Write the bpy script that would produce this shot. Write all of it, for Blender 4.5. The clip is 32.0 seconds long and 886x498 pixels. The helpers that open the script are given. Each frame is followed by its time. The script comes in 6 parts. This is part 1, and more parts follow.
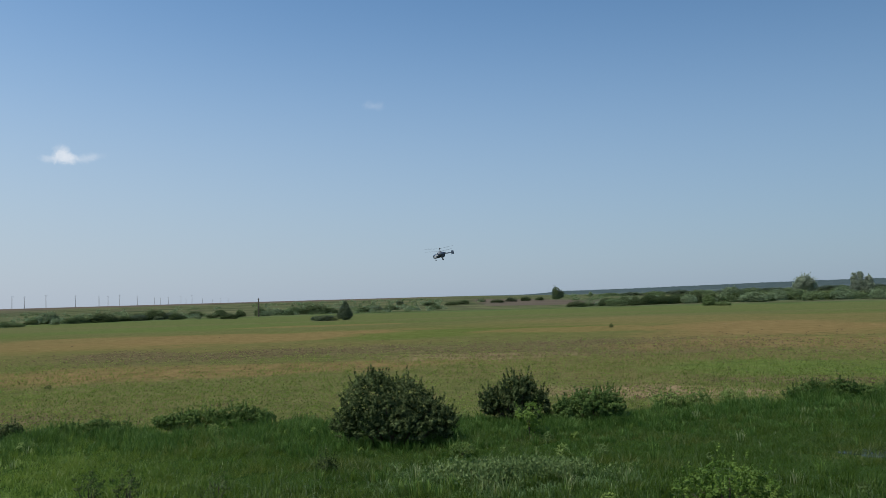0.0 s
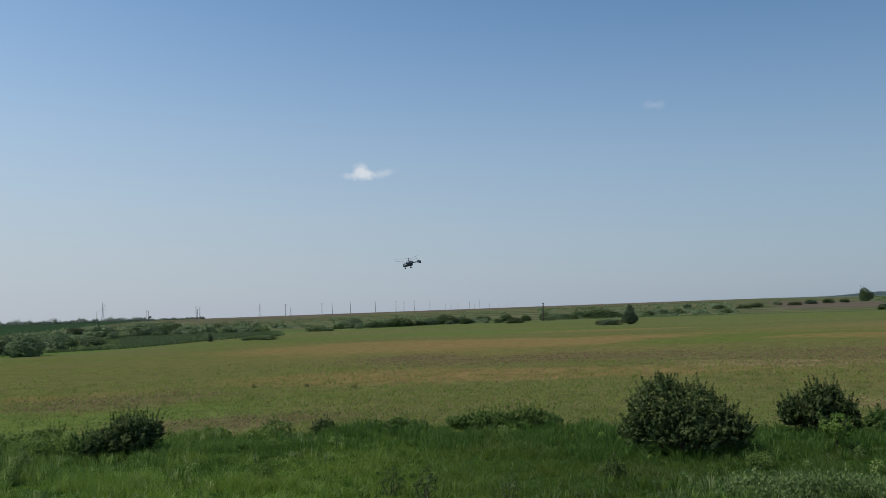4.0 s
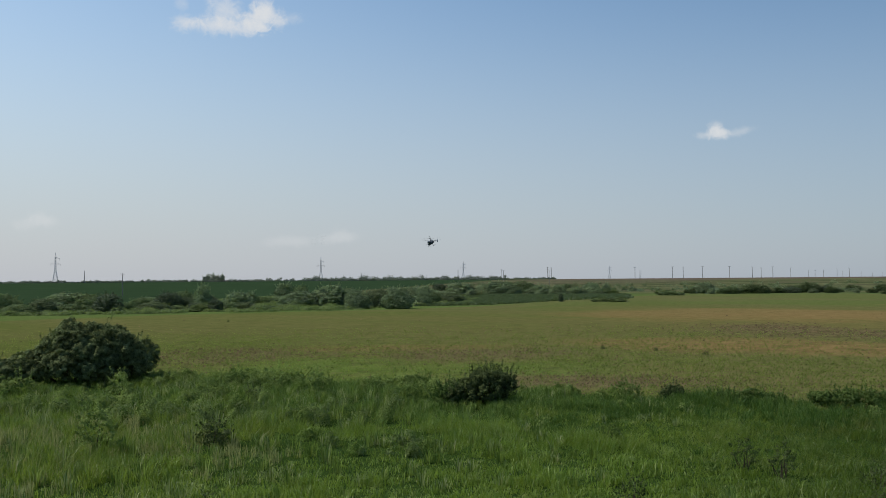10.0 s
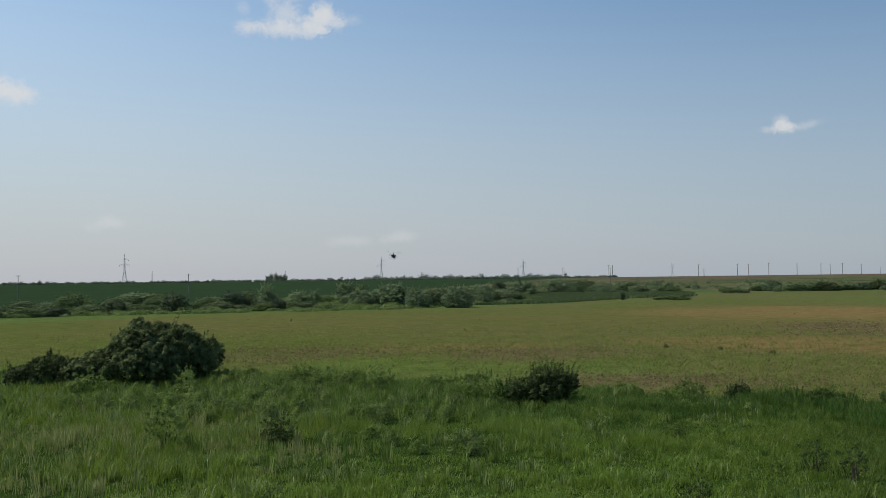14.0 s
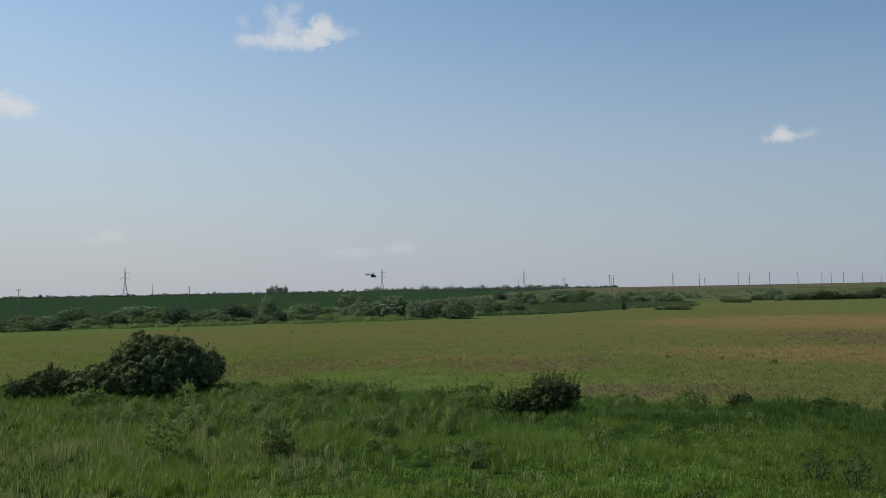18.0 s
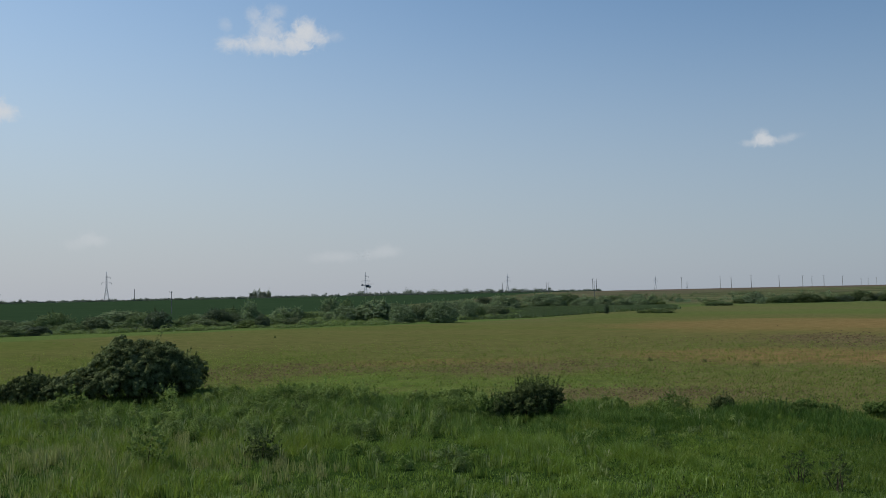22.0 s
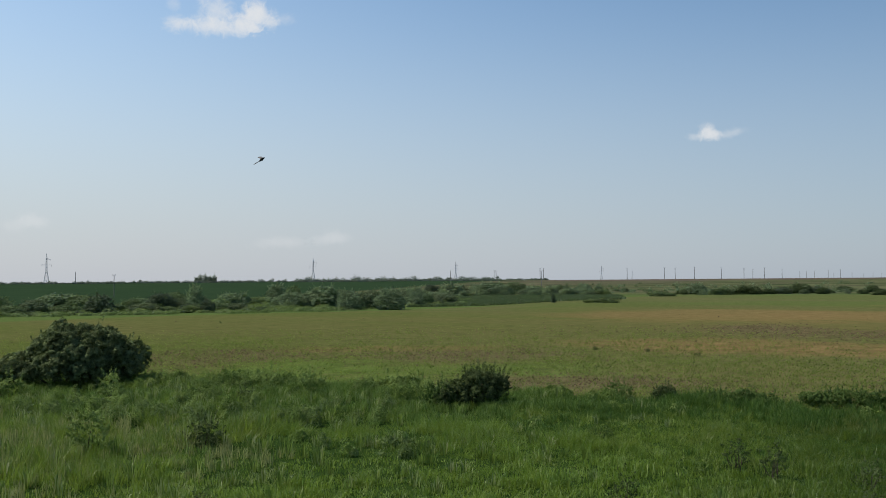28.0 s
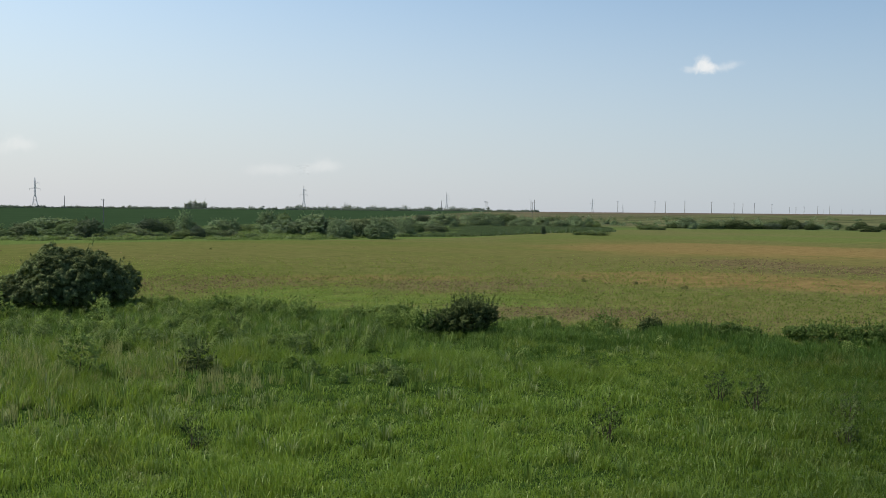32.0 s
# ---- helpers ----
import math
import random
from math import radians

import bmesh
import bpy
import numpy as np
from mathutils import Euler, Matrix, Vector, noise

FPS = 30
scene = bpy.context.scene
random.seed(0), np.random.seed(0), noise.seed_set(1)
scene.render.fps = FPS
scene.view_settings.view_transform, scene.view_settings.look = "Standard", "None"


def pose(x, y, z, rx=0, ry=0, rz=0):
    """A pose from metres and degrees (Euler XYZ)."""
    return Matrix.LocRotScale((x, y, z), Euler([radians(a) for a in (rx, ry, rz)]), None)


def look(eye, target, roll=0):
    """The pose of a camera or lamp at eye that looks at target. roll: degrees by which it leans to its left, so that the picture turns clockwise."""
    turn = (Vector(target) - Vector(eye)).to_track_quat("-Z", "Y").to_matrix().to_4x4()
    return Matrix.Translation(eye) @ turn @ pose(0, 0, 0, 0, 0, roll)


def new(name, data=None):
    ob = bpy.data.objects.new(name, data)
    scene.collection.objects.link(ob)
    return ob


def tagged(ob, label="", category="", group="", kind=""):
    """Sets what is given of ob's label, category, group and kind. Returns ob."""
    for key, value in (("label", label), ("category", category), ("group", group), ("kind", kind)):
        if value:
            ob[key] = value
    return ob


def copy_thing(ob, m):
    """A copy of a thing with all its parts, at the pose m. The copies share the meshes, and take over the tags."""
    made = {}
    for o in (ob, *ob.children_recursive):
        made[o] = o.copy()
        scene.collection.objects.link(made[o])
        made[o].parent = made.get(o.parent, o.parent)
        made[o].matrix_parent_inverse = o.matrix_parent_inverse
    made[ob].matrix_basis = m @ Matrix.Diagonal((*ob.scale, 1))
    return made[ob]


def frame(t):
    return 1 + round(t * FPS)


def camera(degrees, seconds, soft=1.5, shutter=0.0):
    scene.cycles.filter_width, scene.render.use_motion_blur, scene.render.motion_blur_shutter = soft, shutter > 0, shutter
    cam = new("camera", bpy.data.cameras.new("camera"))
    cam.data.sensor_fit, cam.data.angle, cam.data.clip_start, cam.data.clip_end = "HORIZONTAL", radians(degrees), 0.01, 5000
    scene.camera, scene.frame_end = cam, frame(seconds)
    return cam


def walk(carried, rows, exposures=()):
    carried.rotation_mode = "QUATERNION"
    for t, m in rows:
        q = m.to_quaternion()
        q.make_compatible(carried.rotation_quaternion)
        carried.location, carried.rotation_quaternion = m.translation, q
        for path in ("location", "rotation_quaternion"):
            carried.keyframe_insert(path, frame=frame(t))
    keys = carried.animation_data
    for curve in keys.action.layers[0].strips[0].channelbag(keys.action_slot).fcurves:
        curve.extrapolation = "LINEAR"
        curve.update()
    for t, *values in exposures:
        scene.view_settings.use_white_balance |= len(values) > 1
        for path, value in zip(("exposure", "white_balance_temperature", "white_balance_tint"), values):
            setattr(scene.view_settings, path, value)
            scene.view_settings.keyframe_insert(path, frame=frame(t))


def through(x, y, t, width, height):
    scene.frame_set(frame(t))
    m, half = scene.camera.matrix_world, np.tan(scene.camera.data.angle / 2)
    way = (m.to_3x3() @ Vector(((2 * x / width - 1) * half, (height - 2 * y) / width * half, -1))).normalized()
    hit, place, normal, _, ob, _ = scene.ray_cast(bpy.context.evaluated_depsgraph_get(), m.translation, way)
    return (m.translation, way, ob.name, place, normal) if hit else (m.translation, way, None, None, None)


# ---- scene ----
# ---- camera ----
cam = camera(52.66, 32.0, soft=0.75)
EYE = 4.5
ROWS = [
    (0, 0.04, 3.04, 1.64),
    (0.5, 1.63, 2.89, 1.57),
    (1, 3.23, 2.79, 1.47),
    (1.5, 5.55, 2.77, 1.28),
    (2, 7.29, 2.90, 1.25),
    (2.5, 9.15, 3.11, 1.37),
    (4.5, 22.03, 3.82, 2.30),
    (5, 26.50, 3.35, 2.46),
    (5.5, 30.91, 2.86, 2.40),
    (6, 33.65, 2.43, 2.17),
    (6.5, 36.38, 2.46, 1.74),
    (7, 40.71, 2.24, 1.05),
    (7.5, 44.24, 1.94, 1.06),
    (8, 44.99, 1.74, 1.08),
    (8.5, 40.46, 1.89, 1.02),
    (9, 40.06, 1.99, 0.53),
    (9.5, 39.96, 1.99, 0.39),
    (10, 40.09, 1.98, 0.45),
    (10.5, 40.40, 1.97, 0.48),
    (11, 40.88, 1.90, 0.46),
    (11.5, 41.46, 1.81, 0.40),
    (12, 42.17, 1.77, 0.32),
    (12.5, 42.94, 1.84, 0.34),
    (13, 43.51, 1.91, 0.39),
    (13.5, 43.85, 1.94, 0.53),
    (14, 43.92, 1.94, 0.74),
    (14.5, 43.96, 1.90, 0.80),
    (16.5, 44.01, 2.20, 0.96),
    (17, 44.01, 2.40, 0.96),
    (17.5, 43.98, 2.56, 1.03),
    (18, 43.97, 2.66, 1.10),
    (18.5, 43.92, 2.70, 1.17),
    (19, 43.86, 2.74, 1.14),
    (19.5, 43.59, 2.78, 1.14),
    (20, 43.37, 2.79, 1.10),
    (20.5, 43.13, 2.79, 1.09),
    (21, 42.99, 2.80, 1.19),
    (21.5, 42.97, 2.79, 1.22),
    (22, 42.92, 2.89, 1.24),
    (22.5, 42.76, 3.06, 1.16),
    (23, 42.57, 3.31, 1.04),
    (23.5, 42.36, 3.56, 0.93),
    (24, 42.12, 3.86, 0.88),
    (24.5, 41.76, 4.20, 0.93),
    (25, 41.43, 4.58, 0.99),
    (25.5, 41.20, 4.84, 1.01),
    (27.5, 40.44, 4.03, 1.20),
    (28, 39.61, 2.04, 0.45),
    (28.5, 39.02, 0.29, 0.44),
    (29, 38.80, -0.32, 0.30),
    (29.5, 38.69, -0.92, 0.17),
    (30, 38.62, -1.59, -0.06),
    (30.5, 38.67, -2.09, -0.32),
    (31, 38.78, -2.34, -0.49),
    (31.5, 38.90, -2.44, -0.54),
    (32, 39.02, -2.43, -0.47),
]
walk(cam, [(t, pose(0, 0, EYE, 90 + pitch, roll, yaw)) for t, yaw, pitch, roll in ROWS],
     exposures=[(0, -0.12, 6350, 10), (2.5, -0.26, 6350, 10), (5, -0.2, 6600, 10), (6, -0.06, 6650, 10), (7, -0.24, 6700, 10), (9, -0.26, 6750, 10), (12, -0.27, 6750, 10), (14, -0.34, 6750, 10), (17, -0.4, 6700, 10), (19, -0.38, 6650, 10),
                (23, -0.5, 6550, 10), (25.5, -0.57, 6500, 10), (27.5, -0.38, 6600, 10), (28.3, -0.08, 6800, 10), (30, 0.04, 6950, 10), (32, 0.07, 7000, 10)])

# ---- world and sun ----
SUN_EL, SUN_AZ = 56.0, 124.0     # height, and degrees to the left of +y
HAZE_AZ = 82.0                   # where the air is palest
world = bpy.data.worlds.new("world")
scene.world = world
world.use_nodes = True
tree_ = world.node_tree
sky = tree_.nodes.new("ShaderNodeTexSky")
sky.sky_type, sky.sun_disc = "NISHITA", False
sky.sun_elevation, sky.sun_rotation = radians(SUN_EL), radians(-SUN_AZ)
sky.altitude, sky.air_density, sky.dust_density, sky.ozone_density = 0, 1.1, 0.5, 0.7
# pale summer haze that thickens towards the horizon, all round
way = tree_.nodes.new("ShaderNodeTexCoord")
split = tree_.nodes.new("ShaderNodeSeparateXYZ")
tree_.links.new(way.outputs["Generated"], split.inputs[0])
haze = tree_.nodes.new("ShaderNodeMapRange")
haze.interpolation_type = "SMOOTHERSTEP"
tree_.links.new(split.outputs[2], haze.inputs["Value"])
haze.inputs["From Min"].default_value, haze.inputs["From Max"].default_value = -0.08, 0.42
haze.inputs["To Min"].default_value, haze.inputs["To Max"].default_value = 0.92, 0.0
air = tree_.nodes.new("ShaderNodeMix")
air.data_type = "RGBA"
glow = tree_.nodes.new("ShaderNodeVectorMath")
glow.operation = "DOT_PRODUCT"
tree_.links.new(way.outputs["Generated"], glow.inputs[0])
glow.inputs[1].default_value = (-math.sin(radians(HAZE_AZ)), math.cos(radians(HAZE_AZ)), 0)
side = tree_.nodes.new("ShaderNodeMapRange")
tree_.links.new(glow.outputs["Value"], side.inputs["Value"])
side.inputs["From Min"].default_value, side.inputs["From Max"].default_value = -0.4, 0.95
side.inputs["To Min"].default_value, side.inputs["To Max"].default_value = 0.78, 1.02
dim = tree_.nodes.new("ShaderNodeMapRange")
tree_.links.new(glow.outputs["Value"], dim.inputs["Value"])
dim.inputs["From Min"].default_value, dim.inputs["From Max"].default_value = -0.4, 0.95
dim.inputs["To Min"].default_value, dim.inputs["To Max"].default_value = 0.74, 1.29
much = tree_.nodes.new("ShaderNodeMath")
much.operation = "MULTIPLY"
tree_.links.new(haze.outputs[0], much.inputs[0])
tree_.links.new(side.outputs[0], much.inputs[1])
hue = tree_.nodes.new("ShaderNodeMix")
hue.data_type = "RGBA"
turn = tree_.nodes.new("ShaderNodeMapRange")
tree_.links.new(glow.outputs["Value"], turn.inputs["Value"])
turn.inputs["From Min"].default_value, turn.inputs["From Max"].default_value = -0.4, 0.95
tree_.links.new(turn.outputs[0], hue.inputs[0])
cube = tree_.nodes.new("ShaderNodeMath")
cube.operation = "POWER"
tree_.links.new(turn.outputs[0], cube.inputs[0])
cube.inputs[1].default_value = 3.0
tree_.links.new(much.outputs[0], air.inputs[0])
hue.inputs[6].default_value, hue.inputs[7].default_value = (3.1, 3.98, 5.5, 1), (5.4, 5.95, 6.95, 1)
tree_.links.new(hue.outputs[2], air.inputs[7])
clean = tree_.nodes.new("ShaderNodeVectorMath")
clean.operation = "MULTIPLY"
tone = tree_.nodes.new("ShaderNodeMix")
tone.data_type = "RGBA"
tree_.links.new(cube.outputs[0], tone.inputs[0])
tone.inputs[6].default_value, tone.inputs[7].default_value = (0.76, 1.045, 1.25, 1), (1.26, 1.325, 1.33, 1)
tree_.links.new(tone.outputs[2], clean.inputs[1])
tree_.links.new(sky.outputs[0], clean.inputs[0])
deep = tree_.nodes.new("ShaderNodeVectorMath")
deep.operation = "SCALE"
tree_.links.new(clean.outputs[0], deep.inputs[0])
tree_.links.new(dim.outputs[0], deep.inputs["Scale"])
tree_.links.new(deep.outputs[0], air.inputs[6])
world.node_tree.nodes["Background"].inputs["Strength"].default_value = 0.1
tree_.links.new(air.outputs[2], tree_.nodes["Background"].inputs["Color"])
sun = new("sun", bpy.data.lights.new("sun", "SUN"))
sun.data.energy, sun.data.angle, sun.data.color = 3.8, radians(0.55), (1.0, 0.94, 0.84)
sa, se = radians(SUN_AZ), radians(SUN_EL)
sun.matrix_world = look((0, 0, 300), Vector((0, 0, 300)) - Vector((-math.sin(sa) * math.cos(se), math.cos(sa) * math.cos(se), math.sin(se))))


# ---- node helpers ----
class Graph:
    def __init__(self, name):
        self.mat = bpy.data.materials.new(name)
        self.mat.use_nodes = True
        self.tree = self.mat.node_tree
        self.tree.nodes.clear()
        self.out = self.tree.nodes.new("ShaderNodeOutputMaterial")

    def put(self, value, socket):
        if isinstance(value, bpy.types.NodeSocket):
            self.tree.links.new(value, socket)
        elif isinstance(value, tuple) and len(value) == 3 and socket.type == "RGBA":
            socket.default_value = (*value, 1)
        else:
            socket.default_value = value

    def position(self):
        return self.tree.nodes.new("ShaderNodeNewGeometry").outputs["Position"]

    def local(self):
        return self.tree.nodes.new("ShaderNodeTexCoord").outputs["Object"]

    def island(self):
        return self.tree.nodes.new("ShaderNodeNewGeometry").outputs["Random Per Island"]

    def chance(self):
        return self.tree.nodes.new("ShaderNodeObjectInfo").outputs["Random"]

    def mapping(self, vec, scale=(1, 1, 1), loc=(0, 0, 0), rot=0.0):
        n = self.tree.nodes.new("ShaderNodeMapping")
        self.put(vec, n.inputs["Vector"])
        n.inputs["Location"].default_value, n.inputs["Scale"].default_value = loc, scale
        n.inputs["Rotation"].default_value = (0, 0, radians(rot))
        return n.outputs[0]

    def noise(self, vec, scale, detail=4.0, rough=0.55, warp=0.0):
        n = self.tree.nodes.new("ShaderNodeTexNoise")
        self.put(vec, n.inputs["Vector"])
        n.inputs["Scale"].default_value, n.inputs["Detail"].default_value = scale, detail
        n.inputs["Roughness"].default_value, n.inputs["Distortion"].default_value = rough, warp
        return n.outputs["Fac"]

    def math(self, op, a, b=0.0, clamp=False):
        n = self.tree.nodes.new("ShaderNodeMath")
        n.operation, n.use_clamp = op, clamp
        self.put(a, n.inputs[0])
        self.put(b, n.inputs[1])
        return n.outputs[0]

    def band(self, value, lo, hi):
        n = self.tree.nodes.new("ShaderNodeMapRange")
        n.interpolation_type = "SMOOTHSTEP"
        self.put(value, n.inputs["Value"])
        n.inputs["From Min"].default_value, n.inputs["From Max"].default_value = lo, hi
        return n.outputs[0]

    def mix(self, fac, a, b):
        n = self.tree.nodes.new("ShaderNodeMix")
        n.data_type = "RGBA"
        self.put(fac, n.inputs[0])
        self.put(a, n.inputs[6])
        self.put(b, n.inputs[7])
        return n.outputs[2]

    def axis(self, vec):
        n = self.tree.nodes.new("ShaderNodeSeparateXYZ")
        self.put(vec, n.inputs[0])
        return n.outputs[0], n.outputs[1], n.outputs[2]

    def length(self, vec):
        n = self.tree.nodes.new("ShaderNodeVectorMath")
        n.operation = "LENGTH"
        self.put(vec, n.inputs[0])
        return n.outputs["Value"]

    def bump(self, height, strength, distance):
        n = self.tree.nodes.new("ShaderNodeBump")
        self.put(height, n.inputs["Height"])
        n.inputs["Strength"].default_value, n.inputs["Distance"].default_value = strength, distance
        return n.outputs[0]

    def surface(self, colour, rough=0.7, metal=0.0, normal=None, gloss=0.3):
        n = self.tree.nodes.new("ShaderNodeBsdfPrincipled")
        self.put(colour, n.inputs["Base Color"])
        self.put(rough, n.inputs["Roughness"])
        n.inputs["Metallic"].default_value = metal
        n.inputs["Specular IOR Level"].default_value = gloss
        if normal is not None:
            self.put(normal, n.inputs["Normal"])
        return n.outputs[0]

    def leafy(self, colour, through, rough=0.5, share=0.35, gloss=0.35):
        n = self.tree.nodes.new("ShaderNodeBsdfTranslucent")
        self.put(through, n.inputs["Color"])
        return self.blend(share, self.surface(colour, rough, gloss=gloss), n.outputs[0])

    def blend(self, fac, a, b):
        n = self.tree.nodes.new("ShaderNodeMixShader")
        self.put(fac, n.inputs[0])
        self.tree.links.new(a, n.inputs[1])
        self.tree.links.new(b, n.inputs[2])
        return n.outputs[0]

    def done(self, shader):
        self.tree.links.new(shader, self.out.inputs["Surface"])
        return self.mat


def leaf_material(name, dark, light, glow, share=0.35, rough=0.5, gloss=0.12, patch_size=1.2):
    """Leaves: two tones mixed leaf by leaf and by patches, with light coming through."""
    g = Graph(name)
    patch = g.band(g.noise(g.position(), patch_size, 3), 0.36, 0.64)
    tone = g.math("ADD", g.math("MULTIPLY", g.island(), 0.4), g.math("MULTIPLY", patch, 0.6))
    tone = g.math("ADD", tone, g.math("MULTIPLY", g.math("SUBTRACT", g.chance(), 0.5), 0.35), True)
    col = g.mix(tone, dark, light)
    return g.done(g.leafy(col, g.mix(tone, dark, glow), rough, share, gloss))


def plain_material(name, a, b, scale, rough=0.7, metal=0.0, gloss=0.3, depth=0.01):
    g = Graph(name)
    n = g.noise(g.local(), scale, 5)
    col = g.mix(g.band(n, 0.3, 0.7), a, b)
    return g.done(g.surface(col, rough, metal, g.bump(g.noise(g.local(), scale * 6, 3), 0.4, depth), gloss))


def patch_mask(g, x, y, half_x, half_y, turn, wobble):
    """A soft blot on the ground round (x, y), half_x by half_y metres, turned by degrees."""
    n = g.tree.nodes.new("ShaderNodeMapping")
    n.vector_type = "TEXTURE"
    g.put(g.position(), n.inputs["Vector"])
    n.inputs["Location"].default_value = (x, y, 0)
    n.inputs["Rotation"].default_value = (0, 0, radians(turn))
    n.inputs["Scale"].default_value = (half_x, half_y, 1000)
    return g.band(g.math("ADD", g.length(n.outputs[0]), g.math("MULTIPLY", g.math("SUBTRACT", wobble, 0.5), 1.6)), 1.15, 0.55)


# ---- terrain ----
def step(a, b, x):
    t = np.clip((x - a) / (b - a), 0, 1)
    return t * t * (3 - 2 * t)


BANK_AZ = radians(24)


def terrain(x, y):
    """Height of the land: a flat valley floor, a slow rise to a plateau, a wooded ridge far off, and the bank that the viewer stands on."""
    x, y = np.asarray(x, float), np.asarray(y, float)
    r, az = np.hypot(x, y), np.degrees(np.arctan2(-x, y))
    rise = 4.45 * step(235, 640, r) * step(-12, 2, az) * step(-190, -150, -np.abs(az - 20))
    dip = -0.8 * step(120, 170, r) * (1 - step(200, 260, r)) * step(30, 38, az)
    ridge = 14.3 * step(1900, 3000, r) * step(-2, -27, az) * step(-80, -50, az)
    v = -x * math.sin(BANK_AZ) + y * math.cos(BANK_AZ)
    bank = 2.9 * (1 - step(2.2, 9.5, v)) * step(-14, -7, v)
    roll = 0.1 * np.sin(x * 0.21 + 1.3) * np.sin(y * 0.17) * step(10, 16, v) * (1 - step(34, 60, r))
    return rise + dip + ridge + bank + roll


def ground_z(x, y):
    return float(terrain(x, y))


def meadow_edge(x):
    """y of the line where the uncut meadow meets the crop."""
    x = np.asarray(x, float)
    base = np.interp(x, (-70, -50, -39, -29, -20, -13, -9, 7, 13, 19, 40), (14, 18, 23.5, 28, 29.5, 31, 33, 34.5, 36.2, 37, 42))
    return base - 1.0 + 0.5 * np.sin(x * 0.9) + 0.35 * np.sin(x * 2.3 + 1)


# ---- mesh helpers ----
def fast_mesh(name, verts, faces, mats=(), smooth=False):
    me = bpy.data.meshes.new(name)
    verts, faces = np.asarray(verts, np.float32), np.asarray(faces, np.int32)
    me.vertices.add(len(verts))
    me.vertices.foreach_set("co", verts.ravel())
    me.loops.add(faces.size)
    me.loops.foreach_set("vertex_index", faces.ravel())
    me.polygons.add(len(faces))
    me.polygons.foreach_set("loop_start", np.arange(len(faces), dtype=np.int32) * faces.shape[1])
    me.update(calc_edges=True)
    if smooth:
        me.polygons.foreach_set("use_smooth", np.ones(len(faces), bool))
    for m in mats:
        me.materials.append(m)
    return me


def part(name, data, material, parent, label=""):
    """One mesh object under a thing or a part, from a bmesh or a mesh."""
    if isinstance(data, bmesh.types.BMesh):
        me = bpy.data.meshes.new(name)
        data.to_mesh(me)
        data.free()
        me.materials.append(material)
    else:
        me = data
        if material and not me.materials:
            me.materials.append(material)
    ob = new(name, me)
    ob.parent = parent
    return tagged(ob, label)


def box(sx, sy, sz, at=(0, 0, 0), bevel=0.0, taper=1.0):
    bm = bmesh.new()
    bmesh.ops.create_cube(bm, size=1)
    for v in bm.verts:
        k = taper if v.co.z > 0 else 1
        v.co = Vector((v.co.x * sx * k + at[0], v.co.y * sy * k + at[1], v.co.z * sz + at[2]))
    if bevel:
        bmesh.ops.bevel(bm, geom=bm.edges[:], offset=bevel, segments=2, affect="EDGES", profile=0.5)
    return bm


def tube(bm, points, radii, sides=6):
    """A tapered tube along points, added to bm."""
    points = [Vector(p) for p in points]
    rings = []
    for i, p in enumerate(points):
        d = (points[min(i + 1, len(points) - 1)] - points[max(i - 1, 0)]).normalized()
        u = d.cross(Vector((0.31, 0.87, 0.39))).normalized()
        w = d.cross(u)
        rings.append([bm.verts.new(p + (u * math.cos(a) + w * math.sin(a)) * radii[i]) for a in (2 * math.pi * k / sides for k in range(sides))])
    for a, b in zip(rings, rings[1:]):
        for k in range(sides):
            bm.faces.new((a[k], a[(k + 1) % sides], b[(k + 1) % sides], b[k]))
    bm.faces.new(rings[0][::-1])
    bm.faces.new(rings[-1])
    return bm


def loft(sections, sides=14):
    """A rounded hull from sections (x, half width, half height, middle height) along x."""
    bm = bmesh.new()
    rings = []
    for x, hw, hh, mz in sections:
        ring = []
        for k in range(sides):
            a = 2 * math.pi * k / sides
            c, s = math.cos(a), math.sin(a)
            ring.append(bm.verts.new((x, hw * math.copysign(abs(c) ** 0.75, c), mz + hh * math.copysign(abs(s) ** 0.75, s))))
        rings.append(ring)
    for a, b in zip(rings, rings[1:]):
        for k in range(sides):
            bm.faces.new((a[k], a[(k + 1) % sides], b[(k + 1) % sides], b[k]))
    bm.faces.new(rings[0][::-1])
    bm.faces.new(rings[-1])
    bmesh.ops.recalc_face_normals(bm, faces=bm.faces[:])
    for f in bm.faces:
        f.smooth = len(f.verts) == 4
    return bm


def leaves(name, rng, centres, spread, count, size):
    """Count leaves round each of the centres, turned outwards and up, so that each clump has a lit top and a dark underside."""
    n = len(centres) * count
    off = rng.normal(0, 1, (n, 3))
    at = np.repeat(centres, count, 0) + off * np.repeat(spread, count)[:, None]
    at[:, 2] = np.maximum(at[:, 2], 0.03)
    v = leaf_quads(rng, at, off * 0.55 + rng.normal(0, 0.45, (n, 3)) + (0, 0, 0.5), size)
    return fast_mesh(name, v, np.arange(4 * n).reshape(-1, 4))


def lattice(x, y, seed):
    """Smooth value noise between 0 and 1 on a grid of unit cells."""
    ix, iy = np.floor(x), np.floor(y)
    fx, fy = x - ix, y - iy
    fx, fy = fx * fx * (3 - 2 * fx), fy * fy * (3 - 2 * fy)

    def corner(i, k):
        q = np.sin((ix + i) * 127.1 + (iy + k) * 311.7 + seed * 74.7) * 43758.5453
        return q - np.floor(q)

    return (corner(0, 0) * (1 - fx) + corner(1, 0) * fx) * (1 - fy) + (corner(0, 1) * (1 - fx) + corner(1, 1) * fx) * fy


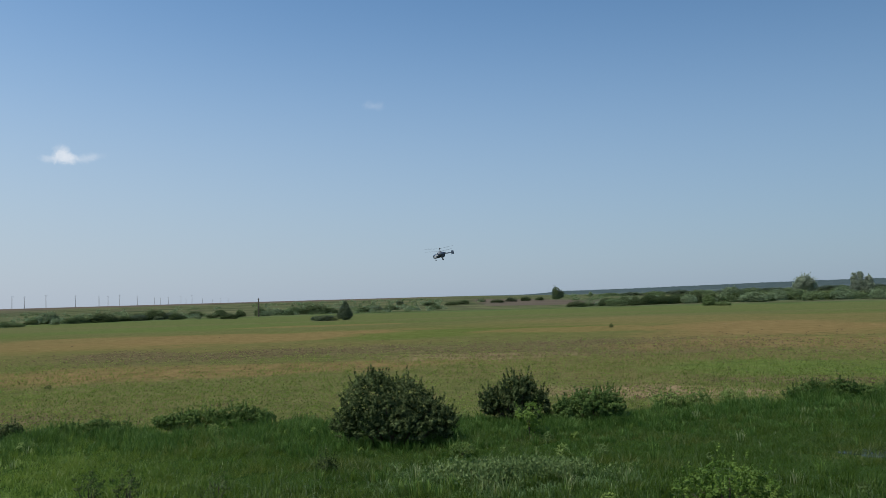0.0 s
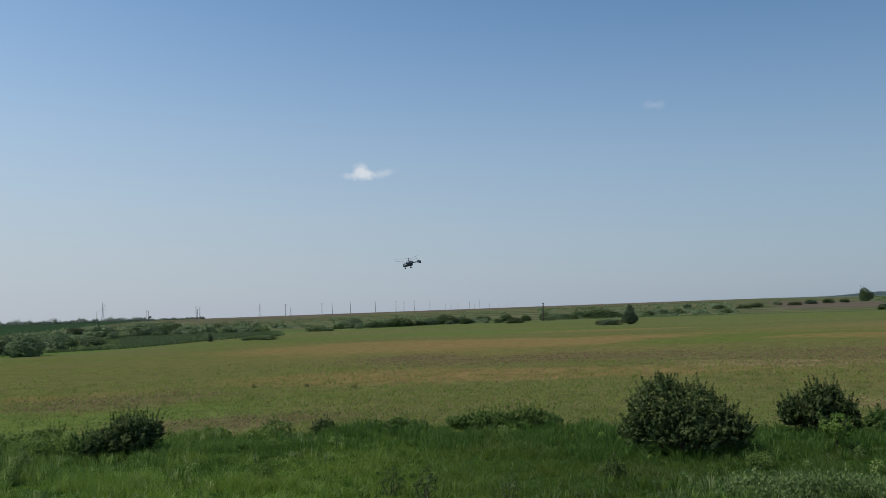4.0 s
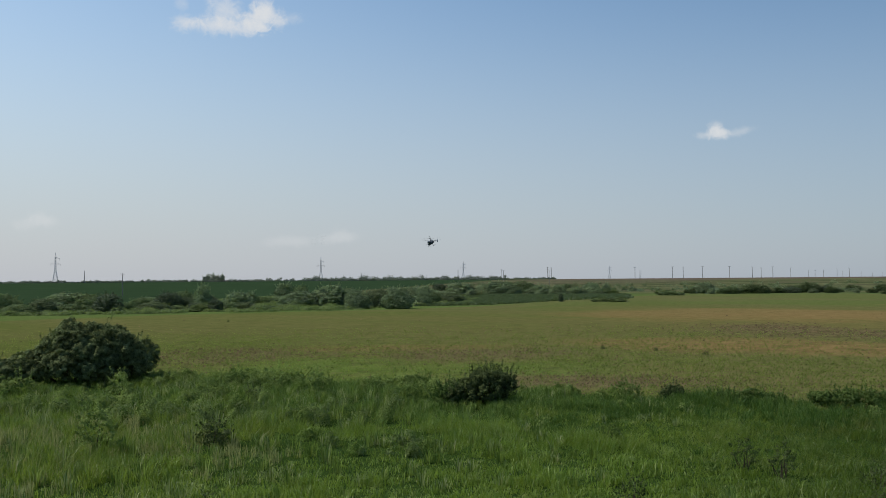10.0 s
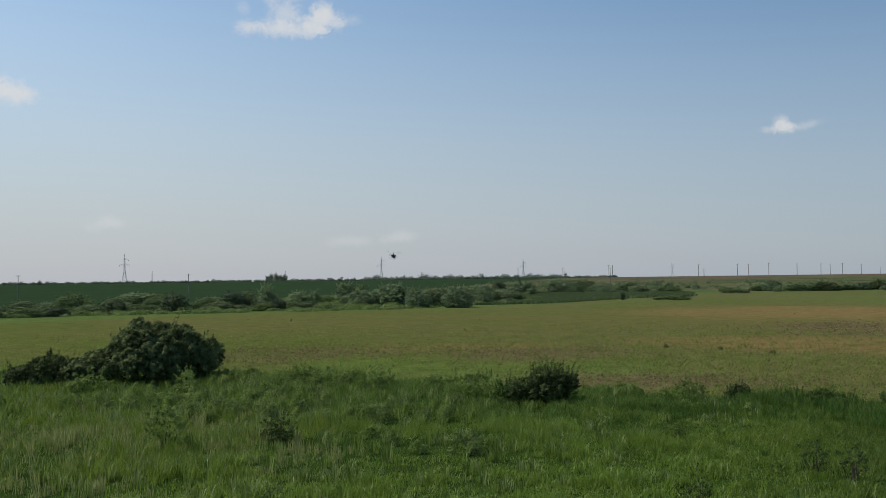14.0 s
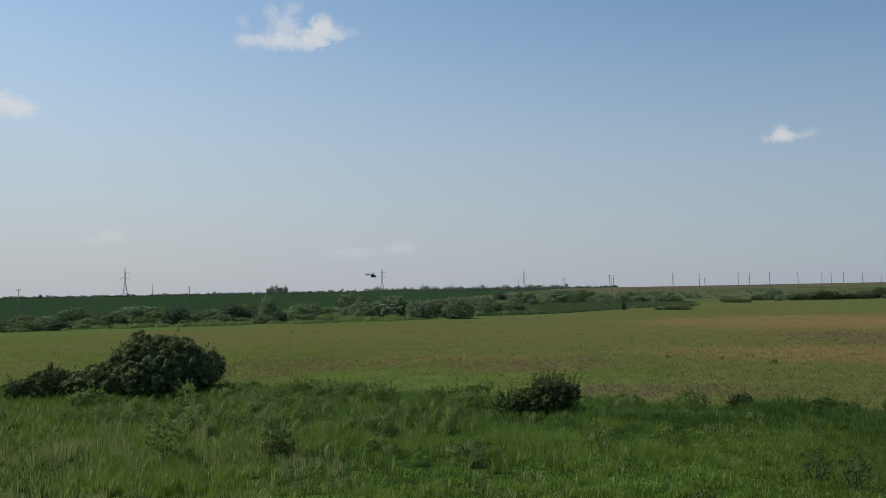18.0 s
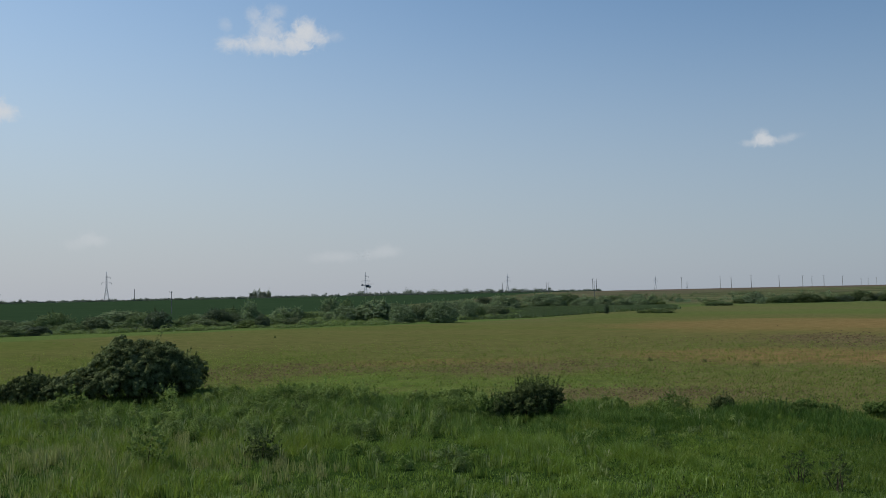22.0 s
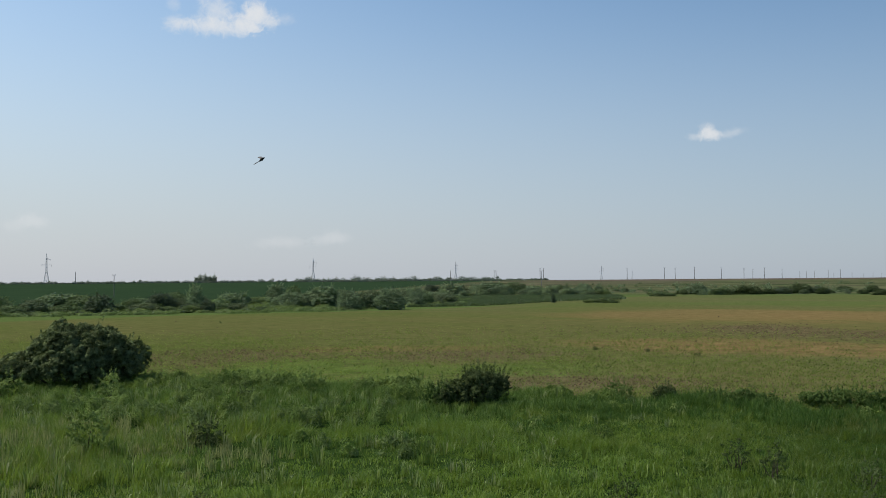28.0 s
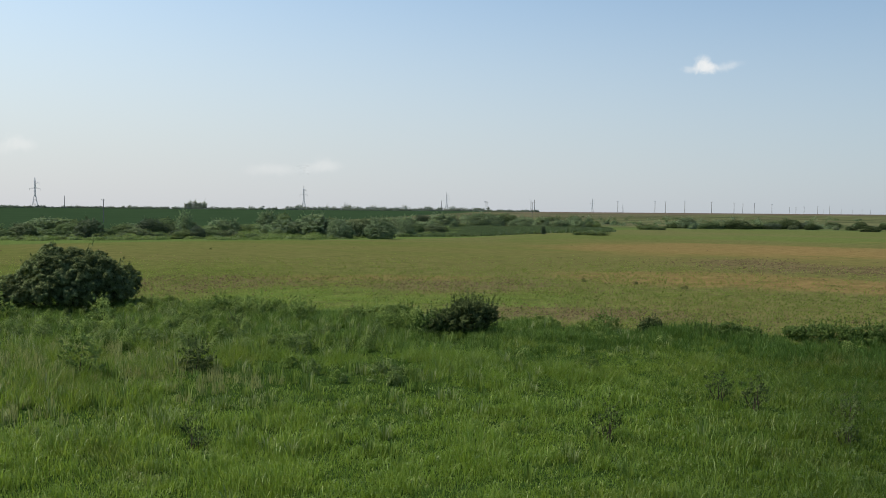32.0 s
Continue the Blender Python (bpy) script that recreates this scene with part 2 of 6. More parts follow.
def smooth_field(x, y, k, seed):
    """A soft irregular pattern between 0 and 1, with patches about 2 / k metres wide."""
    q = 0.62 * lattice(x * k * 0.5, y * k * 0.5, seed) + 0.38 * lattice(x * k * 1.13 + 5, y * k * 1.13 - 3, seed + 1.7)
    return np.clip(0.5 + (q - 0.5) * 1.6, 0, 1)


def lobe_shell(rng, lobes, count, gap, skirt=0.0, rag=0.44):
    """Points on the outer skin of ellipsoid lobes (x, y, z, rx, ry, rz), at least gap apart, each with its outward direction."""
    lobes = np.array(lobes, float)
    w = lobes[:, 3] * lobes[:, 5] + lobes[:, 3] * lobes[:, 4]
    n = count * 14
    pick = rng.choice(len(lobes), n, p=w / w.sum())
    d = rng.normal(0, 1, (n, 3))
    d[:, 2] = np.where(rng.random(n) < 0.4, np.abs(d[:, 2]), d[:, 2])
    d /= np.linalg.norm(d, axis=1)[:, None]
    p = lobes[pick, :3] + d * lobes[pick, 3:]
    fine = 0.26 / gap
    lump = 0.5 * lattice(p[:, 0] * fine + p[:, 2] * fine * 0.8, p[:, 1] * fine - p[:, 2] * fine * 0.7, 4.0) + 0.5 * lattice(p[:, 0] * fine * 2.3 - p[:, 2] * fine * 2, p[:, 1] * fine * 2.3 + p[:, 2] * fine, 9.0)
    p = lobes[pick, :3] + d * lobes[pick, 3:] * (0.96 - rag * 0.5 + rag * lump + rng.uniform(-0.06, 0.06, n))[:, None]
    inside = np.linalg.norm((p[:, None] - lobes[None, :, :3]) / lobes[None, :, 3:], axis=2)
    inside[np.arange(n), pick] = 9
    free = (inside.min(1) > 0.86) & (lump > rng.uniform(0.12, 0.42, n)) & (p[:, 2] > gap * 0.4 + skirt * rng.uniform(0.3, 1.0, n))
    p, out = p[free], (d / lobes[pick, 3:])[free]
    out /= np.linalg.norm(out, axis=1)[:, None]
    kept = []
    for k in range(len(p)):
        if len(kept) >= count:
            break
        if not kept or ((p[kept] - p[k]) ** 2).sum(1).min() > gap * gap:
            kept.append(k)
    return p[kept], out[kept]


def leaf_quads(rng, at, nor, size):
    """Folded diamond leaves at given places, facing nor."""
    n = len(at)
    nor = nor / np.linalg.norm(nor, axis=1)[:, None]
    d = np.cross(nor, rng.normal(0, 1, (n, 3)))
    d /= np.linalg.norm(d, axis=1)[:, None]
    side = np.cross(nor, d)
    s = (size * rng.uniform(0.6, 1.35, n))[:, None]
    return np.stack([at - d * s * 0.5, at + side * s * 0.32 + nor * s * 0.1, at + d * s * 0.5, at - side * s * 0.32 + nor * s * 0.1], 1).reshape(-1, 3)


def clumped_crown(name, rng, lobes, clumps, radius, per, size, fill=0.3, shoots=0.25, skirt=0.0, rag=0.44):
    """A crown of rounded leaf clumps over the lobes: lit tops, dark gaps between, a loose filling, and some long outward shoots."""
    c, out = lobe_shell(rng, lobes, clumps, radius * 1.1, skirt, rag)
    m = len(c)
    big = radius * rng.uniform(0.6, 1.35, m)
    rise = out * 0.75 + (0, 0, 0.65)
    rise /= np.linalg.norm(rise, axis=1)[:, None]
    k = np.repeat(np.arange(m), per)
    u = rng.normal(0, 1, (m * per, 3))
    u /= np.linalg.norm(u, axis=1)[:, None]
    back = (u * rise[k]).sum(1) < -0.15
    u[back] *= -1
    shell = rng.uniform(0.45, 1.05, m * per) * big[k]
    at = c[k] + u * shell[:, None] * (1, 1, 0.85)
    long = (rng.random(m) < shoots)[k] & (rng.random(m * per) < 0.6)
    t = rng.random(m * per) ** 0.8
    reach = np.where(out[:, 2] > 0.55, rng.uniform(2.2, 4.2, m), 2.2) * big
    spray = c[k] + rise[k] * (t * reach[k])[:, None] + u * ((1.1 - t) * big[k] * 0.42)[:, None]
    at = np.where(long[:, None], spray, at)
    nor = u * 0.8 + rise[k] * 0.3 + (0, 0, 0.2) + rng.normal(0, 0.3, (m * per, 3))
    lobes = np.array(lobes, float)
    q = int(m * per * fill)
    pick = rng.integers(0, len(lobes), q)
    d = rng.normal(0, 1, (q, 3))
    d *= (rng.uniform(0.3, 0.88, q) / np.linalg.norm(d, axis=1))[:, None]
    inner = lobes[pick, :3] + d * lobes[pick, 3:]
    at, nor = np.concatenate([at, inner]), np.concatenate([nor, rng.normal(0, 1, (q, 3))])
    at[:, 2] = np.maximum(at[:, 2], 0.02)
    v = leaf_quads(rng, at, nor, np.where(np.arange(len(at)) < m * per, size, size * 1.5))
    return fast_mesh(name, v, np.arange(len(v)).reshape(-1, 4))


def bush(name, label, category, lobes, seed, clumps, per, size, radius, leaf, bark, stems=7, thick=0.04, fill=0.3, shoots=0.25, skirt=0.0, rag=0.44):
    """A shrub: bare stems from one root and a crown of single leaves in clumps."""
    rng = np.random.default_rng(seed)
    root = tagged(new(name), label, category)
    for i in range(stems):
        bm = bmesh.new()
        lx, ly, lz, rx, ry, rz = lobes[i % len(lobes)]
        tip = Vector((lx + rng.uniform(-0.5, 0.5) * rx, ly + rng.uniform(-0.5, 0.5) * ry, lz + rng.uniform(0, 0.6) * rz))
        foot = Vector((tip.x * 0.25 + rng.uniform(-0.1, 0.1), tip.y * 0.25 + rng.uniform(-0.1, 0.1), -0.08))
        mid = foot.lerp(tip, 0.5) + Vector((rng.uniform(-0.15, 0.15), rng.uniform(-0.15, 0.15), 0.1)) * tip.z * 0.3
        tube(bm, (foot, mid, tip), (thick * 1.2, thick * 0.8, thick * 0.25), 5)
        part("stem", bm, bark, root)
    part("crown", clumped_crown("crown", rng, lobes, clumps, radius, per, size, fill, shoots, skirt, rag), leaf, root)
    return root


# ---- materials ----
bark_mat = plain_material("bark", (0.06, 0.045, 0.03), (0.13, 0.1, 0.07), 9, 0.9)
leaf_dark = leaf_material("leaf_dark", (0.024, 0.04, 0.014), (0.25, 0.3, 0.135), (0.18, 0.26, 0.07), 0.2, 0.7, 0.02, 2.2)
leaf_grey = leaf_material("leaf_grey", (0.15, 0.21, 0.115), (0.39, 0.47, 0.3), (0.32, 0.46, 0.17), 0.45, 0.7, 0.03)
# valley haze is lightened into leaf_mid, leaf_shrub, leaf_low and leaf_far
leaf_mid = leaf_material("leaf_mid", (0.09, 0.14, 0.06), (0.3, 0.375, 0.19), (0.22, 0.33, 0.1), 0.38, 0.7, 0.03)
leaf_thorn = leaf_material("leaf_thorn", (0.02, 0.035, 0.012), (0.14, 0.178, 0.072), (0.14, 0.21, 0.05), 0.2, 0.7, 0.015, 5.0)
leaf_shrub = leaf_material("leaf_shrub", (0.078, 0.115, 0.06), (0.29, 0.345, 0.195), (0.2, 0.28, 0.09), 0.3, 0.7, 0.02, 2.0)
leaf_thicket = leaf_material("leaf_thicket", (0.034, 0.072, 0.018), (0.15, 0.225, 0.065), (0.17, 0.27, 0.055), 0.32, 0.6, 0.04)
leaf_thistle = leaf_material("leaf_thistle", (0.028, 0.048, 0.016), (0.125, 0.158, 0.062), (0.18, 0.25, 0.07), 0.3, 0.6, 0.05)
leaf_slope = leaf_material("leaf_slope", (0.035, 0.06, 0.026), (0.15, 0.195, 0.085), (0.16, 0.23, 0.07), 0.3, 0.7, 0.02, 2.0)
leaf_fresh = leaf_material("leaf_fresh", (0.1, 0.18, 0.03), (0.22, 0.31, 0.07), (0.32, 0.45, 0.08), 0.4)
leaf_low = leaf_material("leaf_low", (0.095, 0.15, 0.05), (0.265, 0.335, 0.13), (0.22, 0.31, 0.07), 0.38)
leaf_nettle = leaf_material("leaf_nettle", (0.03, 0.066, 0.018), (0.13, 0.2, 0.055), (0.15, 0.25, 0.05), 0.35, 0.6, 0.05)
leaf_reed = leaf_material("leaf_reed", (0.075, 0.11, 0.05), (0.14, 0.185, 0.085), (0.16, 0.24, 0.07), 0.35)
leaf_far = leaf_material("leaf_far", (0.06, 0.09, 0.05), (0.155, 0.2, 0.115), (0.11, 0.17, 0.06), 0.3)
# horizon tree line: leaves greyed and paled in place of haze
leaf_line_hazed = leaf_material("leaf_line_hazed", (0.16, 0.19, 0.16), (0.27, 0.31, 0.25), (0.25, 0.3, 0.19), 0.45, 0.7, 0.03)
# far single trees: the missing haze is painted as a pale leaf tone
leaf_hazed = leaf_material("leaf_hazed", (0.21, 0.25, 0.18), (0.38, 0.43, 0.31), (0.38, 0.46, 0.25), 0.4)
concrete_mat = plain_material("concrete", (0.2, 0.19, 0.18), (0.3, 0.29, 0.27), 3, 0.85)
wood_mat = plain_material("tarred_wood", (0.05, 0.04, 0.035), (0.11, 0.09, 0.075), 5, 0.85)
# steel colour raised to carry the grey haze over the distant pylons
steel_mat = plain_material("galvanised_steel", (0.5, 0.51, 0.52), (0.62, 0.63, 0.64), 2, 0.55, 0.25)
glass_insulator = plain_material("insulator", (0.1, 0.13, 0.13), (0.2, 0.24, 0.24), 20, 0.25, 0.0, 0.6)


SILVER = (1.2, 22.4)
POND = (11.9, 23.9)


def grass_material():
    g = Graph("meadow_grass")
    p = g.position()
    wide = g.noise(p, 0.11, 4, 0.6, 0.6)
    fine = g.noise(p, 2.7, 4, 0.65)
    col = g.mix(g.island(), (0.085, 0.16, 0.017), (0.25, 0.365, 0.07))
    col = g.mix(g.band(wide, 0.42, 0.62), col, g.mix(g.island(), (0.105, 0.18, 0.017), (0.33, 0.42, 0.078)))
    col = g.mix(g.math("MULTIPLY", g.band(fine, 0.5, 0.6), 0.4), col, (0.035, 0.085, 0.014))
    x, y, z = g.axis(p)
    wet = g.band(g.math("ADD", x, g.math("MULTIPLY", y, 0.35)), -5.5, 5.2)
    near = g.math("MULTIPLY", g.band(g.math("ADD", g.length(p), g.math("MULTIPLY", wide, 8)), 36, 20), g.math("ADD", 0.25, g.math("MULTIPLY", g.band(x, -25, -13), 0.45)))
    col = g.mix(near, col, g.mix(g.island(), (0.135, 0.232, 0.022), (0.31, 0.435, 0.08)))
    col = g.mix(g.math("MULTIPLY", wet, 0.88), col, g.mix(g.island(), (0.013, 0.038, 0.005), (0.058, 0.112, 0.018)))
    col = g.mix(g.math("MULTIPLY", g.band(x, -18, -25), 0.3), col, g.mix(g.island(), (0.034, 0.076, 0.012), (0.18, 0.25, 0.062)))
    dry = g.math("MULTIPLY", g.band(g.noise(g.mapping(p, (0.5, 1, 1), (9, 4, 0)), 0.45, 4, 0.6), 0.5, 0.66), g.band(g.island(), 0.3, 0.6))
    col = g.mix(g.math("MULTIPLY", dry, 0.5), col, (0.22, 0.215, 0.07))
    silver = patch_mask(g, SILVER[0], SILVER[1], 3.2, 2.2, 0, g.noise(p, 0.6, 3))
    col = g.mix(g.math("MULTIPLY", silver, g.band(g.island(), 0.15, 0.6)), col, (0.2, 0.3, 0.12))
    pale = g.math("MULTIPLY", g.band(g.noise(p, 0.5, 3), 0.5, 0.66), g.band(x, -10, -17))
    pale = g.math("MULTIPLY", pale, g.band(g.island(), 0.45, 0.8))
    col = g.mix(g.math("MULTIPLY", pale, 0.6), col, (0.33, 0.385, 0.2))
    return g.done(g.leafy(col, g.mix(0.5, col, (0.28, 0.4, 0.05)), 0.42, 0.42, 0.3))


grass_mat = grass_material()


def ground_material():
    g = Graph("open_land")
    p = g.position()
    x, y, z = g.axis(p)
    r = g.length(p)
    wob = g.noise(p, 0.03, 5, 0.6)
    fine = g.math("ADD", g.math("MULTIPLY", g.band(g.noise(p, 0.7, 4, 0.7), 0.35, 0.65), 0.5), g.math("MULTIPLY", g.band(g.noise(p, 4.5, 4, 0.7), 0.35, 0.65), 0.5))
    mid = g.noise(p, 0.35, 4, 0.6)
    # crop: thin green rows over pale soil
    green = g.mix(fine, (0.075, 0.105, 0.022), (0.135, 0.165, 0.045))
    olive = g.mix(fine, (0.102, 0.107, 0.034), (0.166, 0.162, 0.062))
    tan = g.mix(fine, (0.16, 0.111, 0.045), (0.268, 0.192, 0.082))
    soil = g.mix(fine, (0.08, 0.066, 0.032), (0.185, 0.155, 0.08))
    bare = g.mix(fine, (0.16, 0.115, 0.055), (0.36, 0.27, 0.15))
    fresh = g.mix(fine, (0.075, 0.125, 0.024), (0.14, 0.195, 0.048))
    straw = g.mix(fine, (0.125, 0.105, 0.038), (0.21, 0.172, 0.07))
    tones = {"straw": straw, "fresh": fresh, "tan": tan, "soil": soil, "green": green, "olive": olive, "bare": bare}
    bands = g.noise(g.mapping(p, (0.012, 0.05, 1)), 1.0, 4, 0.6, 0.4)
    col = g.mix(g.band(bands, 0.4, 0.62), green, olive)
    rows = g.band(g.noise(g.mapping(p, (0.05, 0.9, 1), rot=8), 1.0, 4, 0.7), 0.42, 0.62)
    col = g.mix(g.math("MULTIPLY", rows, 0.3), col, g.mix(fine, (0.055, 0.08, 0.018), (0.1, 0.11, 0.03)))
    for at, size, turn, tone, share in PATCHES:
        m = g.math("MULTIPLY", patch_mask(g, at[0], at[1], size[0], size[1], turn, g.noise(p, 1.1 / size[1], 5, 0.65)), share)
        col = g.mix(m, col, tones[tone])
    speck = g.band(g.noise(g.mapping(p, (1, 0.6, 1)), 1.3, 5, 0.75), 0.5, 0.6)
    blot = g.band(g.noise(g.mapping(p, (1, 0.7, 1)), 0.42, 7, 0.78), 0.48, 0.64)
    col = g.mix(g.math("MULTIPLY", blot, g.math("ADD", 0.18, g.math("MULTIPLY", g.band(r, 130, 45), 0.42))), col, g.mix(fine, (0.045, 0.062, 0.018), (0.1, 0.105, 0.035)))
    light = g.band(g.noise(g.mapping(p, (0.8, 0.6, 1), (31, 7, 0)), 0.5, 7, 0.78), 0.52, 0.7)
    col = g.mix(g.math("MULTIPLY", light, 0.4), col, olive)
    dot = g.band(g.noise(g.mapping(p, (1.5, 0.75, 1), (3, 11, 0)), 1.15, 5, 0.7), 0.53, 0.62)
    col = g.mix(g.math("MULTIPLY", dot, g.math("MULTIPLY", g.band(r, 110, 40), 0.32)), col, g.mix(fine, (0.04, 0.052, 0.016), (0.085, 0.085, 0.03)))
    # distance haze put into the crop colour, greyer from 90 m outwards
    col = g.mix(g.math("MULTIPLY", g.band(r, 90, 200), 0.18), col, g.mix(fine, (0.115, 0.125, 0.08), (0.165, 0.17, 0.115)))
    near = g.band(r, 75, 36)
    col = g.mix(g.math("MULTIPLY", speck, g.math("MULTIPLY", near, 0.4)), col, soil)
    # far side of the valley
    bank_grass = g.mix(g.band(g.noise(g.mapping(p, (0.4, 1, 1)), 0.07, 7, 0.7), 0.38, 0.62), (0.05, 0.07, 0.031), (0.14, 0.147, 0.072))
    scrub = g.band(g.noise(g.mapping(p, (0.6, 1, 1), (5, 17, 0)), 0.045, 6, 0.72), 0.5, 0.62)
    bank_grass = g.mix(g.math("MULTIPLY", scrub, g.math("MULTIPLY", g.band(r, 255, 320), 0.6)), g.mix(g.band(r, 235, 300), g.mix(fine, (0.07, 0.115, 0.03), (0.13, 0.18, 0.055)), bank_grass), g.mix(fine, (0.075, 0.075, 0.045), (0.14, 0.125, 0.082)))
    far = g.math("ADD", g.band(g.math("ADD", r, g.math("MULTIPLY", wob, 40)), 268, 282), g.band(x, -107, -112), True)
    col = g.mix(far, col, bank_grass)
    plough = g.mix(g.noise(g.mapping(p, (0.02, 0.2, 1)), 1.0, 3), (0.11, 0.086, 0.07), (0.145, 0.115, 0.094))
    col = g.mix(g.math("MULTIPLY", g.band(g.math("ADD", r, g.math("MULTIPLY", wob, 120)), 560, 650), g.math("MULTIPLY", g.band(x, 20, -60), g.band(x, -340, -300))), col, plough)
    strip = g.math("MULTIPLY", g.band(g.math("ADD", r, g.math("MULTIPLY", wob, 90)), 440, 500), g.math("MULTIPLY", g.band(x, -180, -215), g.band(x, -310, -275)))
    col = g.mix(g.math("MULTIPLY", strip, 0.3), col, plough)
    plough_two = g.math("MULTIPLY", g.band(y, 330, 345), g.math("MULTIPLY", g.band(y, 520, 500), g.math("MULTIPLY", g.band(x, 12, 20), g.band(x, 110, 95))))
    col = g.mix(g.math("MULTIPLY", plough_two, 0.8), col, plough)
    side = g.math("ADD", g.math("MULTIPLY", x, 0.913), g.math("MULTIPLY", y, 0.408))
    wheat = g.mix(g.noise(p, 0.05, 4), (0.022, 0.046, 0.021), (0.038, 0.068, 0.033))
    col = g.mix(g.math("MULTIPLY", g.band(side, -121, -127), g.band(y, 20, 40)), col, wheat)
    # floor of the ridge wood, its colour blued for the haze in between
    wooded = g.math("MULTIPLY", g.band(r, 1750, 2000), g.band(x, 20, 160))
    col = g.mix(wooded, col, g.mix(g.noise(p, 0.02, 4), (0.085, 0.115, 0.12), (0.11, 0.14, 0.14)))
    # meadow floor, bank
    edge = g.math("SUBTRACT", y, g.math("ADD", 33.0, g.math("MULTIPLY", x, 0.16)))
    edge = g.math("ADD", edge, g.math("MULTIPLY", g.math("MAXIMUM", g.math("SUBTRACT", -22.0, x), 0.0), 0.36))
    edge = g.math("ADD", edge, g.math("MULTIPLY", g.math("SUBTRACT", mid, 0.5), 3.0))
    floor = g.mix(mid, (0.018, 0.042, 0.009), (0.045, 0.08, 0.018))
    col = g.mix(g.band(edge, 1.5, -1.0), col, floor)
    h = g.math("ADD", g.math("MULTIPLY", g.noise(p, 3.0, 4, 0.7), 0.7), g.noise(p, 12.0, 3))
    return g.done(g.surface(col, 0.9, 0.0, g.bump(h, 0.6, 0.12), 0.0))


def polar(az, r):
    return (-r * math.sin(radians(az)), r * math.cos(radians(az)))


PATCHES = [
    (polar(2, 72), (58, 42), 0, "olive", 0.75), (polar(-12, 60), (20, 16), -12, "straw", 0.5), (polar(14, 88), (22, 12), 14, "straw", 0.5),
    (polar(44, 95), (50, 34), 44, "olive", 0.5), (polar(0, 222), (130, 26), 2, "green", 0.6), (polar(17, 172), (30, 22), 17, "fresh", 0.3), (polar(18, 58), (22, 5), 15, "olive", 0.6),
    (polar(-17, 142), (44, 26), -17, "tan", 0.45),
    (polar(22.7, 118), (20, 25), 22, "tan", 0.78), (polar(12, 116), (26, 17), 14, "tan", 0.9), (polar(2, 110), (9, 14), 2, "green", 0.8), (polar(22.8, 64), (11, 8.5), 22, "tan", 0.72), (polar(12, 61), (17, 6.0), 12, "tan", 0.88),
    (polar(20, 86), (6, 6), 20, "soil", 0.85), (polar(12, 79), (16, 8), 14, "soil", 0.8), (polar(8, 158), (18, 6), 8, "tan", 0.65), (polar(-8, 76), (22, 12), -8, "soil", 0.75), (polar(-20, 78), (14, 10), -20, "tan", 0.8),
    (polar(-20.5, 108), (16, 26), -20, "tan", 0.95), (polar(-9, 112), (16, 10), -9, "tan", 0.7), (polar(-20.5, 55), (8, 6), -20, "fresh", 0.85), (polar(-13, 41.6), (5.4, 3.2), -13, "bare", 0.95), (polar(-21, 47), (6, 1.8), -18, "soil", 0.8),
    (polar(-2, 67), (9, 4), -4, "bare", 0.6), (polar(53.5, 57), (6, 6), 53, "soil", 0.7), (polar(47.6, 48.5), (6, 5), 47, "fresh", 0.8), (polar(37.5, 54.5), (7, 5), 37, "soil", 0.7), (polar(43, 60), (9, 3), 43, "tan", 0.5),
    (polar(42, 43.5), (17, 6.5), 40, "fresh", 0.75), (polar(33.8, 45.3), (5, 4), 33, "fresh", 0.8), (polar(21, 45), (7, 4), 21, "straw", 0.6), (polar(30, 40), (8, 3), 30, "soil", 0.85), (polar(25, 46), (7, 4), 25, "olive", 0.5), (polar(16, 45), (10, 8), 16, "olive", 0.6),
]
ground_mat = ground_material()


def build_ground():
    """One sheet of land, fine near the viewer, that reaches the horizon."""
    radii = np.concatenate([[0.0], np.geomspace(1.5, 4800, 190)])
    az = np.linspace(0, 2 * np.pi, 361)[:-1]
    rr, aa = np.meshgrid(radii[1:], az, indexing="ij")
    x, y = np.concatenate([[0], (-rr * np.sin(aa)).ravel()]), np.concatenate([[0], (rr * np.cos(aa)).ravel()])
    v = np.stack([x, y, terrain(x, y)], 1)
    n, m = len(radii) - 1, len(az)
    i, k = np.meshgrid(np.arange(n - 1), np.arange(m), indexing="ij")
    a, b = 1 + i * m + k, 1 + i * m + (k + 1) % m
    quads = np.stack([a, b, b + m, a + m], -1).reshape(-1, 4)
    fan = np.stack([np.zeros(m, int), 1 + (np.arange(m) + 1) % m, 1 + np.arange(m), np.zeros(m, int)], 1)[:, :3]
    me = bpy.data.meshes.new("ground")
    me.from_pydata(v.tolist(), [], [list(map(int, f)) for f in fan] + quads.tolist())
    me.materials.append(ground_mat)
    bm = bmesh.new()
    bm.from_mesh(me)
    bmesh.ops.recalc_face_normals(bm, faces=bm.faces[:])
    bm.to_mesh(me)
    bm.free()
    me.polygons.foreach_set("use_smooth", np.ones(len(me.polygons), bool))
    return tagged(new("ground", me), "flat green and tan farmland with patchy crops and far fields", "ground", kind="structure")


build_ground()


